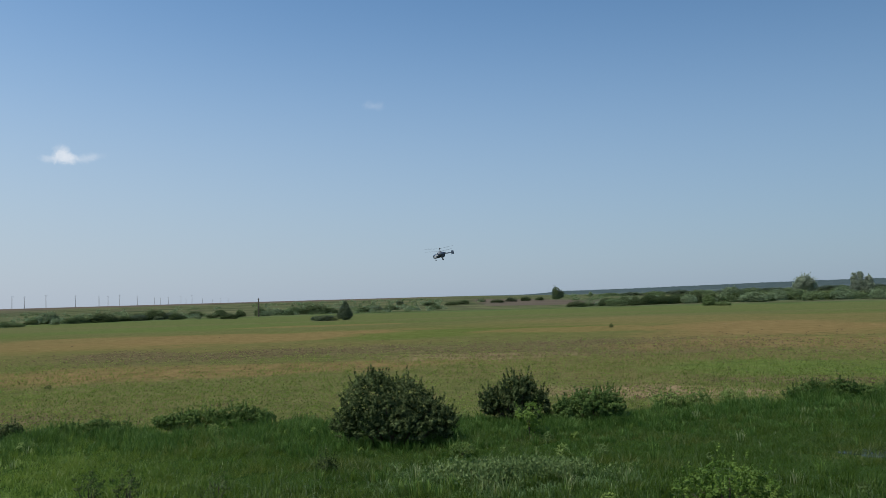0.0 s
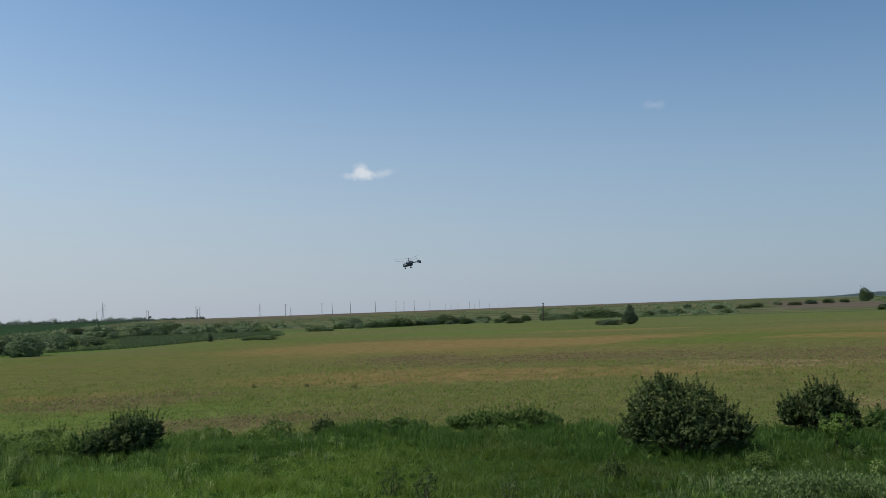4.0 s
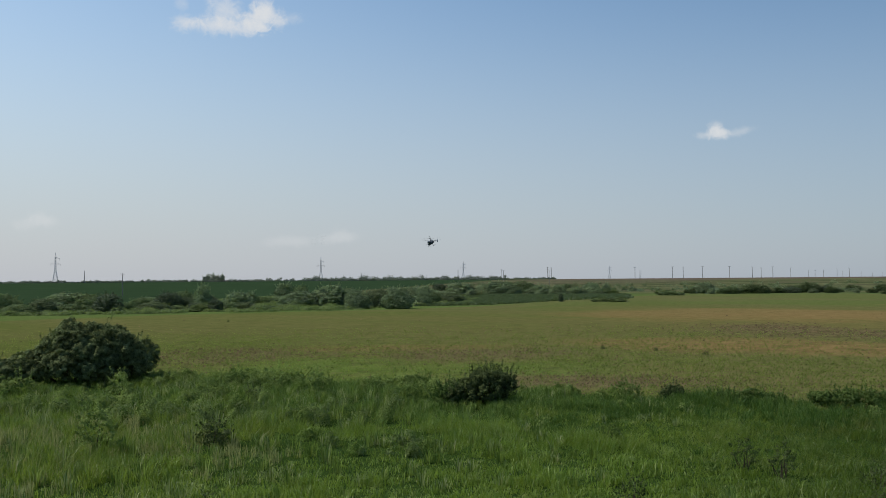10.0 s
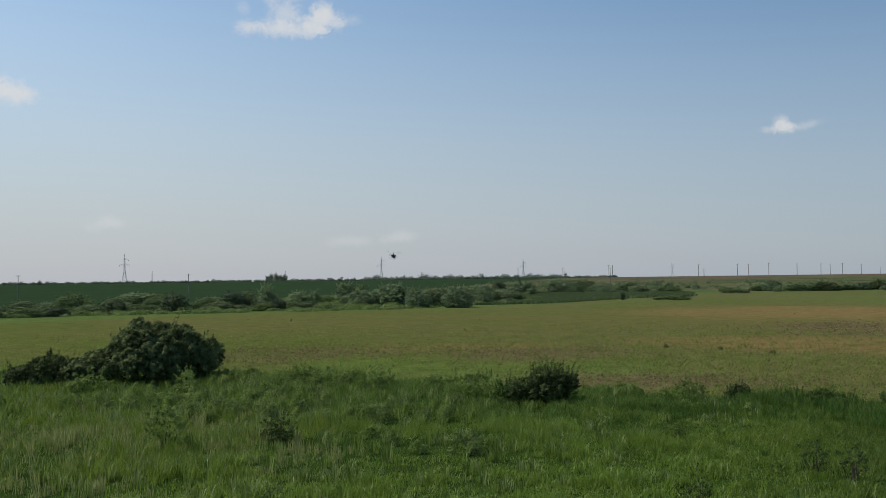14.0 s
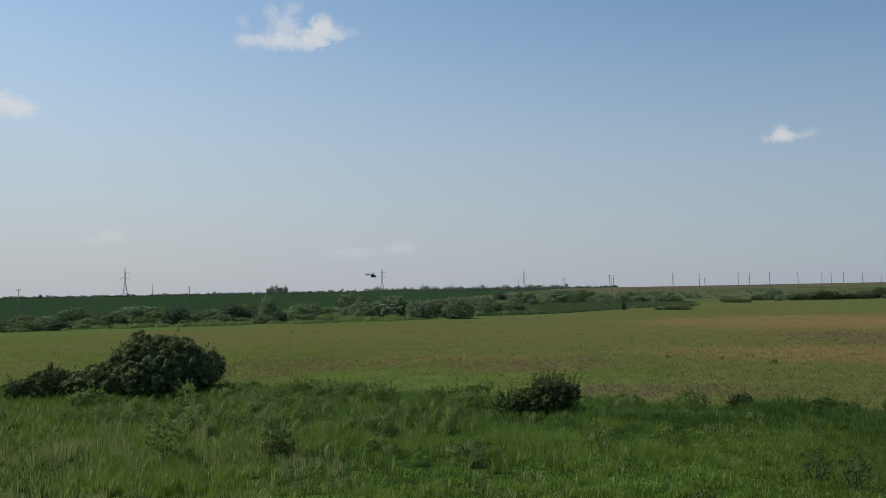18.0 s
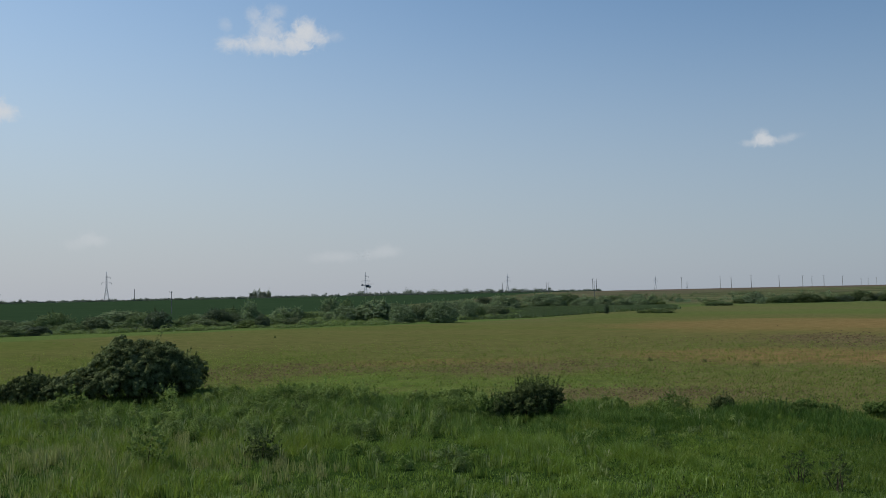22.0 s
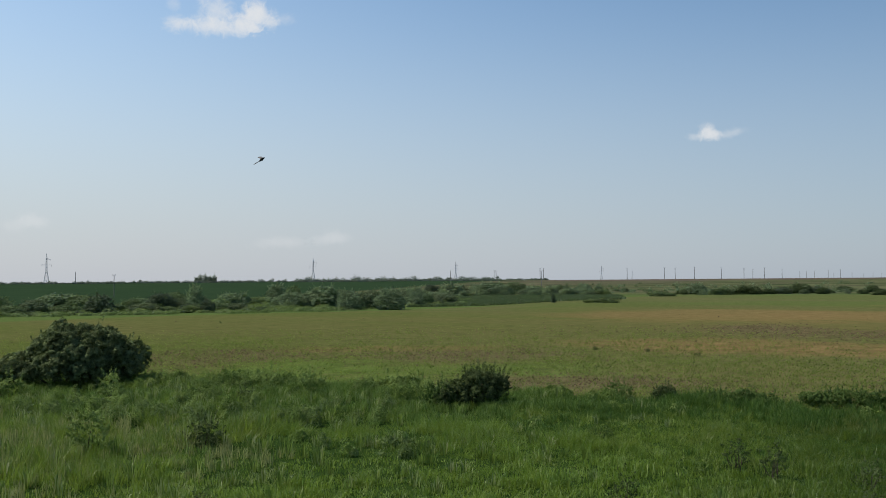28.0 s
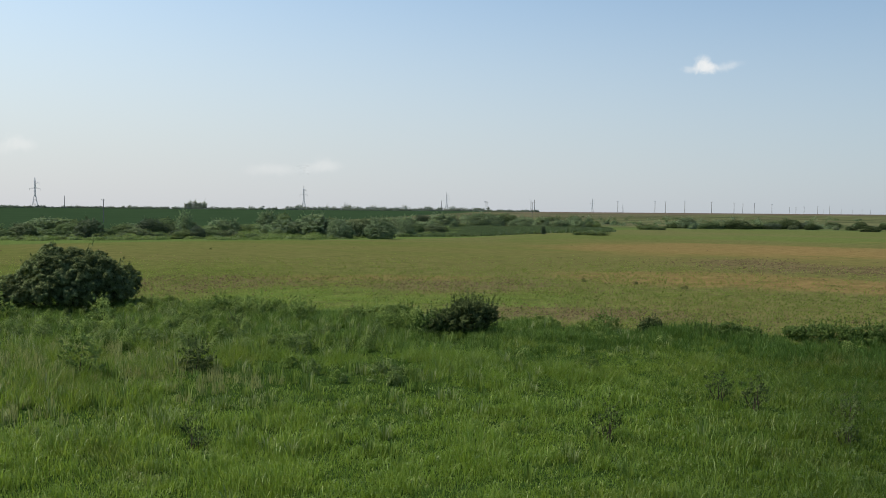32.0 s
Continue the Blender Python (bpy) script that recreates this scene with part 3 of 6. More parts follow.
# ---- meadow grass ----
def blades(name, rng, x, y, height, width, lean, drift, fine, material):
    """Single grass blades at x, y: bent ones of three triangles near by, straight ones farther off."""
    n = len(x)
    z = terrain(x, y) - 0.02
    a, b = rng.uniform(0, 2 * np.pi, n), drift
    side = np.stack([np.cos(a), np.sin(a), np.zeros(n)], 1) * (width * 0.5)[:, None]
    bend = np.stack([np.cos(b), np.sin(b), np.zeros(n)], 1) * (height * lean)[:, None]
    foot = np.stack([x, y, z], 1)
    mid = foot + bend * 0.3 + np.stack([0 * x, 0 * x, height * 0.6], 1)
    tip = foot + bend + np.stack([0 * x, 0 * x, height * (1 - 0.35 * lean)], 1)
    if fine:
        v = np.stack([foot - side, foot + side, mid - side * 0.8, mid + side * 0.8, tip], 1).reshape(-1, 3)
        f = (np.array([[0, 1, 3], [0, 3, 2], [2, 3, 4]])[None] + np.arange(n)[:, None, None] * 5).reshape(-1, 3)
    else:
        v = np.stack([foot - side, foot + side, tip], 1).reshape(-1, 3)
        f = np.arange(3 * n).reshape(-1, 3)
    return fast_mesh(name, v, f, (material,))


def build_grass():
    rng = np.random.default_rng(11)
    for n, r0, r1, fine in ((300000, 11.5, 23.0, True), (900000, 23.0, 54.0, False)):
        r = (r0 ** 0.8 + rng.random(n) * (r1 ** 0.8 - r0 ** 0.8)) ** 1.25
        az = radians(1) * rng.uniform(-32, 75, n)
        x, y = -r * np.sin(az), r * np.cos(az)
        # two thirds of the blades gather in clumps that share a height and a lean
        q = n // 42
        own = rng.integers(0, q, n)
        gather = rng.random(n) < 0.66
        x, y = np.where(gather, x[own] + rng.normal(0, 0.115, n), x), np.where(gather, y[own] + rng.normal(0, 0.115, n), y)
        tall = np.where(gather, rng.uniform(0.45, 1.65, q)[own], 0.7)
        drift = np.where(gather, rng.uniform(0, 2 * np.pi, q)[own] + rng.normal(0, 0.8, n), rng.uniform(0, 2 * np.pi, n))
        r = np.hypot(x, y)
        v = -x * math.sin(BANK_AZ) + y * math.cos(BANK_AZ)
        gap = meadow_edge(x) - y
        pool = ((x - POND[0]) / 1.5) ** 2 + ((y - POND[1] + 0.8) / 1.7) ** 2
        thin = step(-11, -20, x) * (1 - np.clip((smooth_field(x, y, 1.05, 7.0) - 0.4) * 3, 0, 1))
        keep = (v > 8.0) & (rng.random(n) > 0.85 * thin) & ((pool > 1) | (rng.random(n) < 0.85)) & (gap > rng.normal(0.2, 0.5, n))
        x, y, r, gap, tall, drift = x[keep], y[keep], r[keep], gap[keep], tall[keep], drift[keep]
        m = len(x)
        lush = smooth_field(x, y, 0.35, 1.0)
        tuft = np.clip((smooth_field(x, y, 2.3, 2.0) - 0.58) * 4, 0, 1)
        rough = step(-8, -18, x)
        clump = np.clip((smooth_field(x, y, 1.05, 7.0) - 0.45) * 3, 0, 1)
        h = ((0.1 + 0.11 * lush) * (1 - 0.25 * rough) + 0.14 * tuft + (0.1 + 0.2 * rough) * clump) * rng.uniform(0.55, 1.15, m) * tall * 0.88
        w = (0.0068 + 0.0004 * r) * rng.uniform(0.6, 1.4, m)
        lean = rng.uniform(0.15, 1.05, m)
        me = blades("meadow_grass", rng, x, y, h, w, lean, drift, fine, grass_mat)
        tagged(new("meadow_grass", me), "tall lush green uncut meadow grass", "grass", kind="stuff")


build_grass()


def rank_grass_material():
    g = Graph("rank_grass")
    p = g.position()
    col = g.mix(g.island(), (0.022, 0.06, 0.01), (0.1, 0.185, 0.038))
    col = g.mix(g.band(g.noise(p, 0.8, 4, 0.6), 0.46, 0.62), col, g.mix(g.island(), (0.05, 0.112, 0.02), (0.185, 0.285, 0.08)))
    x, y, z = g.axis(p)
    col = g.mix(g.math("MULTIPLY", g.band(x, -13, -21), 0.75), col, g.mix(g.island(), (0.068, 0.14, 0.022), (0.28, 0.38, 0.11)))
    return g.done(g.leafy(col, g.mix(0.5, col, (0.2, 0.34, 0.06)), 0.5, 0.4, 0.12))


def build_rank_grass():
    """Tall dark lush grass in fans, a ragged belt where the meadow meets the crop."""
    rng = np.random.default_rng(13)
    q, k = 11500, 28
    cx = np.concatenate([rng.uniform(-46, 27, 6800), rng.uniform(-46, -13, q - 6800)])
    rough = step(-12, -19, cx)
    gap = rng.gamma(1.5, 1.9, q) * (1 + 1.5 * rough * (np.arange(q) >= 6800))
    cy = meadow_edge(cx) - gap
    size = rng.uniform(0.25, 0.62, q) * (0.55 + 0.8 * smooth_field(cx, cy, 0.8, 4.0)) * np.exp(-gap / (9 + 12 * rough))
    keep = (rng.random(q) < (0.25 - 0.2 * rough) + 0.9 * smooth_field(cx, cy, 0.5 + 0.5 * rough, 2.5)) & (cy * math.cos(BANK_AZ) - cx * math.sin(BANK_AZ) > 10)
    cx, cy, size = cx[keep], cy[keep], size[keep]
    for bx, by, wide in ((-1.75, 27.4, 1.7), (2.35, 31.6, 1.1), (5.0, 31.2, 1.0), (-19.5, 25.4, 0.9), (1.5, 29.5, 2.0)):
        cx, cy = np.concatenate([cx, bx + rng.normal(0, wide, 70)]), np.concatenate([cy, by + rng.normal(0, 0.55, 70)])
        size = np.concatenate([size, rng.uniform(0.25, 0.5, 70)])
    own = np.repeat(np.arange(len(cx)), k)
    m = len(own)
    drift = rng.uniform(0, 2 * np.pi, m)
    off = rng.uniform(0, 0.2, m) * (0.4 + size[own])
    x, y = cx[own] + np.cos(drift) * off, cy[own] + np.sin(drift) * off
    me = blades("rank_grass", rng, x, y, size[own] * rng.uniform(0.55, 1.15, m), rng.uniform(0.012, 0.028, m), rng.uniform(0.1, 0.85, m), drift, True, rank_grass_material())
    tagged(new("rank_grass", me), "tall dark lush grass along the edge of the crop", "grass", kind="stuff")


build_rank_grass()


def tuft_material():
    g = Graph("tuft_grass")
    p = g.position()
    col = g.mix(g.island(), (0.05, 0.105, 0.016), (0.17, 0.26, 0.06))
    straw = g.math("MULTIPLY", g.band(g.noise(p, 0.7, 3), 0.44, 0.58), g.band(g.island(), 0.35, 0.6))
    col = g.mix(straw, col, (0.36, 0.39, 0.2))
    return g.done(g.leafy(col, g.mix(0.5, col, (0.3, 0.42, 0.08)), 0.55, 0.45, 0.1))


def build_tufts():
    """Coarse tussocks that stand out of the meadow, thickest in the rough part."""
    rng = np.random.default_rng(12)
    n = 4600
    x, y = rng.uniform(-46, 22, n), rng.uniform(8, 38, n)
    v = -x * math.sin(BANK_AZ) + y * math.cos(BANK_AZ)
    keep = (v > 11) & (y < meadow_edge(x) - 0.2) & (rng.random(n) < 0.05 + 0.95 * step(-9, -18, x) * (smooth_field(x, y, 0.45, 8.0) ** 1.5 * 1.3))
    x, y = x[keep], y[keep]
    x = np.concatenate([x, SILVER[0] + rng.normal(0, 1.5, 110)])
    y = np.concatenate([y, SILVER[1] + rng.normal(-0.3, 0.9, 110)])
    k = 34
    size = np.repeat(rng.uniform(0.28, 0.5, len(x)) * (1 + 0.25 * step(-13, -20, x)), k)
    px, py = np.repeat(x, k), np.repeat(y, k)
    m = len(px)
    out = rng.uniform(0, 2 * np.pi, m)
    off = rng.uniform(0.0, 0.22, m) * size / 0.6
    px, py = px + np.cos(out) * off, py + np.sin(out) * off
    h = size * rng.uniform(0.6, 1.15, m)
    lean = rng.uniform(0.05, 0.6, m)
    w = rng.uniform(0.01, 0.022, m)
    foot = np.stack([px, py, terrain(px, py) - 0.02], 1)
    side = np.stack([-np.sin(out), np.cos(out), 0 * out], 1) * (w * 0.5)[:, None]
    way = np.stack([np.cos(out), np.sin(out), 0 * out], 1) * (h * lean)[:, None]
    up = np.stack([0 * h, 0 * h, h], 1)
    mid = foot + way * 0.35 + up * 0.62
    tip = foot + way + up * (1 - 0.4 * lean)[:, None]
    vv = np.stack([foot - side, foot + side, mid - side, mid + side, tip], 1).reshape(-1, 3)
    f = (np.array([[0, 1, 3], [0, 3, 2], [2, 3, 4]])[None] + np.arange(m)[:, None, None] * 5).reshape(-1, 3)
    tagged(new("grass_tussocks", fast_mesh("grass_tussocks", vv, f, (tuft_material(),))), "coarse grey-green grass tussocks with pale dry stalks", "grass", kind="stuff")


build_tufts()

# patches of tall bleached stalks in the rough part: bearing, distance, half width, tufts
STALKS = [(57.5, 25.5, 1.3, 80), (64.5, 26.0, 1.6, 80), (53.0, 23.5, 1.0, 30), (66.5, 22.0, 1.4, 60), (60.5, 29.0, 1.5, 60), (69.5, 29.0, 2.0, 90)]


def stalk_material():
    g = Graph("bleached_stalks")
    col = g.mix(g.island(), (0.2, 0.225, 0.07), (0.46, 0.45, 0.19))
    return g.done(g.leafy(col, g.mix(0.5, col, (0.4, 0.46, 0.18)), 0.6, 0.35, 0.1))


def build_stalks():
    rng = np.random.default_rng(14)
    mat = stalk_material()
    for bearing, r, wide, count in STALKS:
        px, py = polar(bearing, r)
        cx, cy = px + rng.normal(0, wide, count), py + rng.normal(0, wide * 0.8, count)
        own = np.repeat(np.arange(count), 16)
        m = len(own)
        tall = (rng.uniform(0.3, 0.62, count) * (0.6 + 0.6 * smooth_field(cx, cy, 1.2, 5.0)))[own] * rng.uniform(0.6, 1.1, m)
        sway = (rng.uniform(-0.6, 0.6, count) + 5.6)[own] + rng.normal(0, 0.7, m)
        off = rng.normal(0, 0.07, (2, m))
        me = blades("dry_stalks", rng, cx[own] + off[0], cy[own] + off[1], tall, rng.uniform(0.008, 0.018, m), rng.uniform(0.1, 0.55, m), sway, True, mat)
        tagged(new("dry_stalks", me), "tall pale bleached grass stalks in rough meadow", "grass", kind="stuff")


build_stalks()


def water_material():
    g = Graph("still_water")
    return g.done(g.surface((0.03, 0.04, 0.03), 0.2, 0.0, g.bump(g.noise(g.local(), 6, 2), 0.1, 0.01), 0.5))


def build_pond():
    bm = bmesh.new()
    ring = []
    for k in range(40):
        a = 2 * math.pi * k / 40
        q = 1 + 0.16 * math.sin(3 * a + 1) + 0.1 * math.sin(5 * a)
        ring.append(bm.verts.new((1.5 * q * math.cos(a), 0.6 * q * math.sin(a), 0)))
    bm.faces.new(ring)
    made = bmesh.ops.extrude_face_region(bm, geom=bm.faces[:])
    bmesh.ops.translate(bm, verts=[e for e in made["geom"] if isinstance(e, bmesh.types.BMVert)], vec=(0, 0, -0.3))
    bmesh.ops.recalc_face_normals(bm, faces=bm.faces[:])
    me = bpy.data.meshes.new("water")
    bm.to_mesh(me)
    bm.free()
    me.materials.append(water_material())
    ob = tagged(new("water", me), "shallow pool of standing water in the wet meadow", "water", kind="structure")
    ob.location = (POND[0], POND[1], 0.05)


build_pond()


# ---- crop seedlings, clods and meadow herbs ----
def scatter_leaves(name, rng, x, y, z, size, count, spread, up, material, label, category):
    c = np.stack([x, y, z], 1)
    n = len(x) * count
    at = np.repeat(c, count, 0) + rng.normal(0, 1, (n, 3)) * np.repeat(spread, count)[:, None] * (1, 1, 0.6)
    base = np.repeat(terrain(x, y), count)
    at[:, 2] = np.maximum(at[:, 2], base + 0.01)
    d = rng.normal(0, 1, (n, 3))
    d[:, 2] = np.abs(d[:, 2]) + up
    d /= np.linalg.norm(d, axis=1)[:, None]
    side = np.cross(d, rng.normal(0, 1, (n, 3)))
    side /= np.linalg.norm(side, axis=1)[:, None]
    s = (np.repeat(size, count) * rng.uniform(0.6, 1.3, n))[:, None]
    v = np.stack([at - d * s * 0.5, at + side * s * 0.28, at + d * s * 0.5, at - side * s * 0.28], 1).reshape(-1, 3)
    return tagged(new(name, fast_mesh(name, v, np.arange(4 * n).reshape(-1, 4), (material,))), label, category, kind="stuff")


def clod_material():
    g = Graph("dry_clods")
    col = g.mix(g.band(g.island(), 0.35, 0.95), (0.085, 0.065, 0.036), (0.2, 0.152, 0.084))
    return g.done(g.surface(col, 0.95, 0.0, None, 0.0))


def build_field_cover():
    rng = np.random.default_rng(15)
    n = 80000
    r = 30 + 60 * rng.random(n) ** 1.7
    az = radians(1) * rng.uniform(-31, 74, n)
    x, y = -r * np.sin(az), r * np.cos(az)
    dense = smooth_field(x, y, 0.13, 3.0) * 0.7 + 0.3 * smooth_field(x, y, 0.6, 5.0)
    keep = (y > meadow_edge(x)) & (x > -100) & (rng.random(n) < (0.1 + dense) * np.clip((90 - r) / 40, 0, 1))
    x, y, r = x[keep], y[keep], r[keep]
    scatter_leaves("crop_seedlings", rng, x, y, terrain(x, y) + 0.05, 0.05 + 0.0007 * r, 4, 0.06 + 0.0012 * r, 0.6, leaf_crop,
                   "low green crop seedlings growing thinly on dry soil", "crop")
    n = 130000
    r = (33 ** 0.4 + rng.random(n) * (125 ** 0.4 - 33 ** 0.4)) ** 2.5
    az = radians(1) * rng.uniform(-31, 74, n)
    x, y = -r * np.sin(az), r * np.cos(az)
    bare = 0.02 + 0.16 * step(22, 8, np.degrees(az)) * step(105, 60, r)
    for at, size, turn, tone, share in PATCHES:
        if tone in ("soil", "bare"):
            c, s = math.cos(radians(turn)), math.sin(radians(turn))
            u, w = (x - at[0]) * c + (y - at[1]) * s, -(x - at[0]) * s + (y - at[1]) * c
            bare = np.maximum(bare, np.exp(-0.7 * ((u / size[0]) ** 2 + (w / size[1]) ** 2)))
    bare *= 0.35 + 0.9 * smooth_field(x, y, 0.55, 9.0)
    keep = (y > meadow_edge(x) + 0.5) & (x > -100) & (rng.random(n) < 0.9 * bare ** 1.3)
    x, y, r = x[keep], y[keep], r[keep]
    m = len(x)
    s = (0.016 + 0.00034 * r) * rng.uniform(0.4, 1.5, m)
    cube = np.array([(-1, -1, -0.4), (1, -1, -0.4), (1, 1, -0.4), (-1, 1, -0.4), (-0.5, -0.6, 0.8), (0.6, -0.5, 0.7), (0.5, 0.6, 0.8), (-0.6, 0.5, 0.6)])
    v = cube[None] * s[:, None, None] * rng.uniform(0.6, 1.3, (m, 8, 3)) + np.stack([x, y, terrain(x, y) + s * 0.3], 1)[:, None]
    f = np.array([(4, 5, 6, 7), (0, 1, 5, 4), (1, 2, 6, 5), (2, 3, 7, 6), (3, 0, 4, 7)])
    f = (f[None] + np.arange(m)[:, None, None] * 8).reshape(-1, 4)
    tagged(new("soil_clods", fast_mesh("soil_clods", v.reshape(-1, 3), f, (clod_material(),))), "dry brown clods of ploughed soil", "soil", kind="stuff")


def build_field_weeds():
    """Small dark plants dotted over the crop, each a low heap of leaves."""
    rng = np.random.default_rng(18)
    n = 15000
    r = (33 ** 0.35 + rng.random(n) * (95 ** 0.35 - 33 ** 0.35)) ** (1 / 0.35)
    az = radians(1) * rng.uniform(-31, 74, n)
    x, y = -r * np.sin(az), r * np.cos(az)
    keep = (y > meadow_edge(x) + 0.3) & (x > -100) & (rng.random(n) < np.clip((62 - r) / 24, 0, 1)) & (rng.random(n) < 0.15 + 0.85 * smooth_field(x, y, 0.21, 4.0) * smooth_field(x, y, 0.9, 1.0) * 1.5)
    x, y, r = x[keep], y[keep], r[keep]
    s = rng.uniform(0.5, 1.6, len(x)) ** 1.5
    scatter_leaves("field_weeds", rng, x, y, terrain(x, y) + 0.05 * s, (0.034 + 0.0004 * r) * s, 6, (0.055 + 0.0009 * r) * s, 0.2, leaf_weed, "small dark green weeds dotted over the crop field", "weeds")


leaf_weed = leaf_material("leaf_weed", (0.055, 0.08, 0.022), (0.14, 0.18, 0.05), (0.15, 0.2, 0.04), 0.36)
build_field_weeds()
leaf_crop = leaf_material("leaf_crop", (0.1, 0.15, 0.03), (0.23, 0.28, 0.08), (0.36, 0.46, 0.09), 0.5, 0.6, 0.02)
build_field_cover()


def mounds(name, label, rng, x, y, w, h, dense, size, material):
    """Lumpy leafy mounds, w metres in half width and h high, all in one mesh."""
    k = (30 + dense * w * (w + h)).astype(int)
    own = np.repeat(np.arange(len(x)), k)
    u = rng.normal(0, 1, (len(own), 3))
    u[:, 2] = np.abs(u[:, 2])
    u /= np.linalg.norm(u, axis=1)[:, None]
    lump = 0.6 + 0.8 * lattice(u[:, 0] * 2.3 + own * 7.3, u[:, 1] * 2.3 + u[:, 2] * 1.7, 3.0) * rng.uniform(0.85, 1.1, len(own))
    px, py = x[own] + u[:, 0] * w[own] * lump, y[own] + u[:, 1] * w[own] * lump
    at = np.stack([px, py, terrain(px, py) + u[:, 2] * h[own] * lump * 1.15 + 0.03], 1)
    q = leaf_quads(rng, at, u * 0.8 + (0, 0, 0.2) + rng.normal(0, 0.4, u.shape), size)
    return tagged(new(name, fast_mesh(name, q, np.arange(len(q)).reshape(-1, 4), (material,))), label, "herbs", kind="stuff")


def build_herbs():
    """Broad-leaved herbs in leafy mounds: a ragged belt along the field edge, heaps in the rough part and a few in the open meadow."""
    rng = np.random.default_rng(16)
    x = np.concatenate([rng.uniform(-48, -16, 1000), rng.uniform(-16, 24, 160), rng.uniform(-44, -15, 1000), rng.uniform(-30, 14, 60)])
    y = np.concatenate([meadow_edge(x[:1160]) - np.abs(rng.normal(0.1, 1.5, 1160)), meadow_edge(x[1160:2160]) - rng.uniform(1, 14, 1000) ** 0.96, rng.uniform(18, 30, 60)])
    v = -x * math.sin(BANK_AZ) + y * math.cos(BANK_AZ)
    keep = (v > 11) & (y < meadow_edge(x) + 0.4) & (smooth_field(x, y, 0.6, 6.0) + rng.uniform(-0.2, 0.2, len(x)) > 0.55)
    x, y = x[keep], y[keep]
    wild = step(-14, -24, x) * (1 - 0.5 * step(-30, -36, x))
    h = rng.uniform(0.12, 0.3, len(x)) ** 0.9 * (1 + 0.6 * wild)
    w = rng.uniform(0.12, 0.28, len(x)) * (1 + 0.4 * wild)
    tone = rng.random(len(x)) + 0.25 * (1 - wild)
    deep = np.arange(len(tone)) > keep[:1160].sum()
    w[deep], h[deep] = w[deep] * 0.8, h[deep] * 0.85
    pale = deep & (rng.random(len(tone)) < 0.5)
    for pick, mat, word in ((pale, leaf_herb_pale, "pale grey-green"), (~pale & (tone < 0.78), leaf_herb, "leafy bright green"), (~pale & (tone >= 0.78), leaf_herb_dark, "leafy dark green")):
        mounds("meadow_herbs", word + " herbs and nettles among the meadow grass", rng, x[pick], y[pick], w[pick], h[pick], 2200, 0.06, mat)


leaf_silver = leaf_material("leaf_silver", (0.08, 0.13, 0.04), (0.23, 0.3, 0.12), (0.2, 0.3, 0.07), 0.4, 0.7, 0.02)
leaf_herb_pale = leaf_material("leaf_herb_pale", (0.115, 0.17, 0.055), (0.33, 0.41, 0.175), (0.24, 0.36, 0.08), 0.4, 0.7, 0.02)
leaf_herb = leaf_material("leaf_herb", (0.09, 0.15, 0.036), (0.3, 0.385, 0.125), (0.32, 0.44, 0.11), 0.42, 0.6, 0.05)
leaf_herb_dark = leaf_material("leaf_herb_dark", (0.065, 0.12, 0.026), (0.235, 0.32, 0.085), (0.2, 0.32, 0.05), 0.42, 0.6, 0.05)
build_herbs()


def build_silver_herbs():
    """A patch of pale leafy herbs in the wet meadow."""
    rng = np.random.default_rng(19)
    n = 620
    x, y = SILVER[0] + 0.35 + rng.normal(0, 1.0, n), SILVER[1] - 0.2 + rng.normal(0, 0.55, n)
    scatter_leaves("silver_herbs", rng, x, y, terrain(x, y) + rng.uniform(0.2, 0.42, n), np.full(n, 0.085), 12, np.full(n, 0.09), 1.1, leaf_silver, "pale silvery green leafy herbs in the meadow", "herbs")


build_silver_herbs()


def build_bank_herbs():
    """Rank herbs and coarse grass in heaps on the bank beyond the field."""
    rng = np.random.default_rng(20)
    n = 1100
    az = radians(1) * rng.uniform(38, 74, n)
    r = 146 + 58 * rng.random(n) + 40 * step(radians(50), radians(40), az)
    x, y = -r * np.sin(az), r * np.cos(az)
    keep = (x < -109) & (smooth_field(x, y, 0.16, 3.3) + rng.uniform(-0.25, 0.25, n) > 0.45) & (0.913 * x + 0.408 * y > -119)
    x, y = x[keep], y[keep]
    w = rng.uniform(0.5, 1.5, len(x))
    mounds("bank_herbs", "light green rank herbs on the bank beyond the field", rng, x, y, w, w * rng.uniform(0.25, 0.6, len(x)), 70, 0.24, leaf_low)


build_bank_herbs()

# ---- near bushes ----
def place(ob, x, y, turn=0.0, scale=1.0, sink=0.05):
    ob.matrix_basis = pose(x, y, ground_z(x, y) - sink, 0, 0, turn) @ Matrix.Scale(scale, 4)
    return ob


place(bush("elder_bush", "large dark green rounded bush at the edge of the crop field", "bush",
           [(0.2, 0, 1.6, 1.4, 1.5, 1.3), (1.25, 0, 1.5, 1.6, 1.5, 1.2), (2.35, 0, 1.2, 1.2, 1.2, 1.0), (-0.8, 0.1, 1.3, 1.05, 1.2, 1.05), (-1.9, 0, 0.85, 0.95, 1.0, 0.75), (-2.9, 0, 0.65, 0.8, 0.8, 0.6), (0.5, -0.5, 1.0, 2.6, 1.4, 0.8), (0.1, 0, 2.3, 0.7, 0.7, 0.5), (0.6, -0.7, 1.4, 1.5, 1.1, 1.1)],
           21, 1100, 60, 0.085, 0.15, leaf_dark, bark_mat, 12, thick=0.06, shoots=0.06, skirt=1.2, rag=0.62), -37.7, 19.8, 62, 0.95)
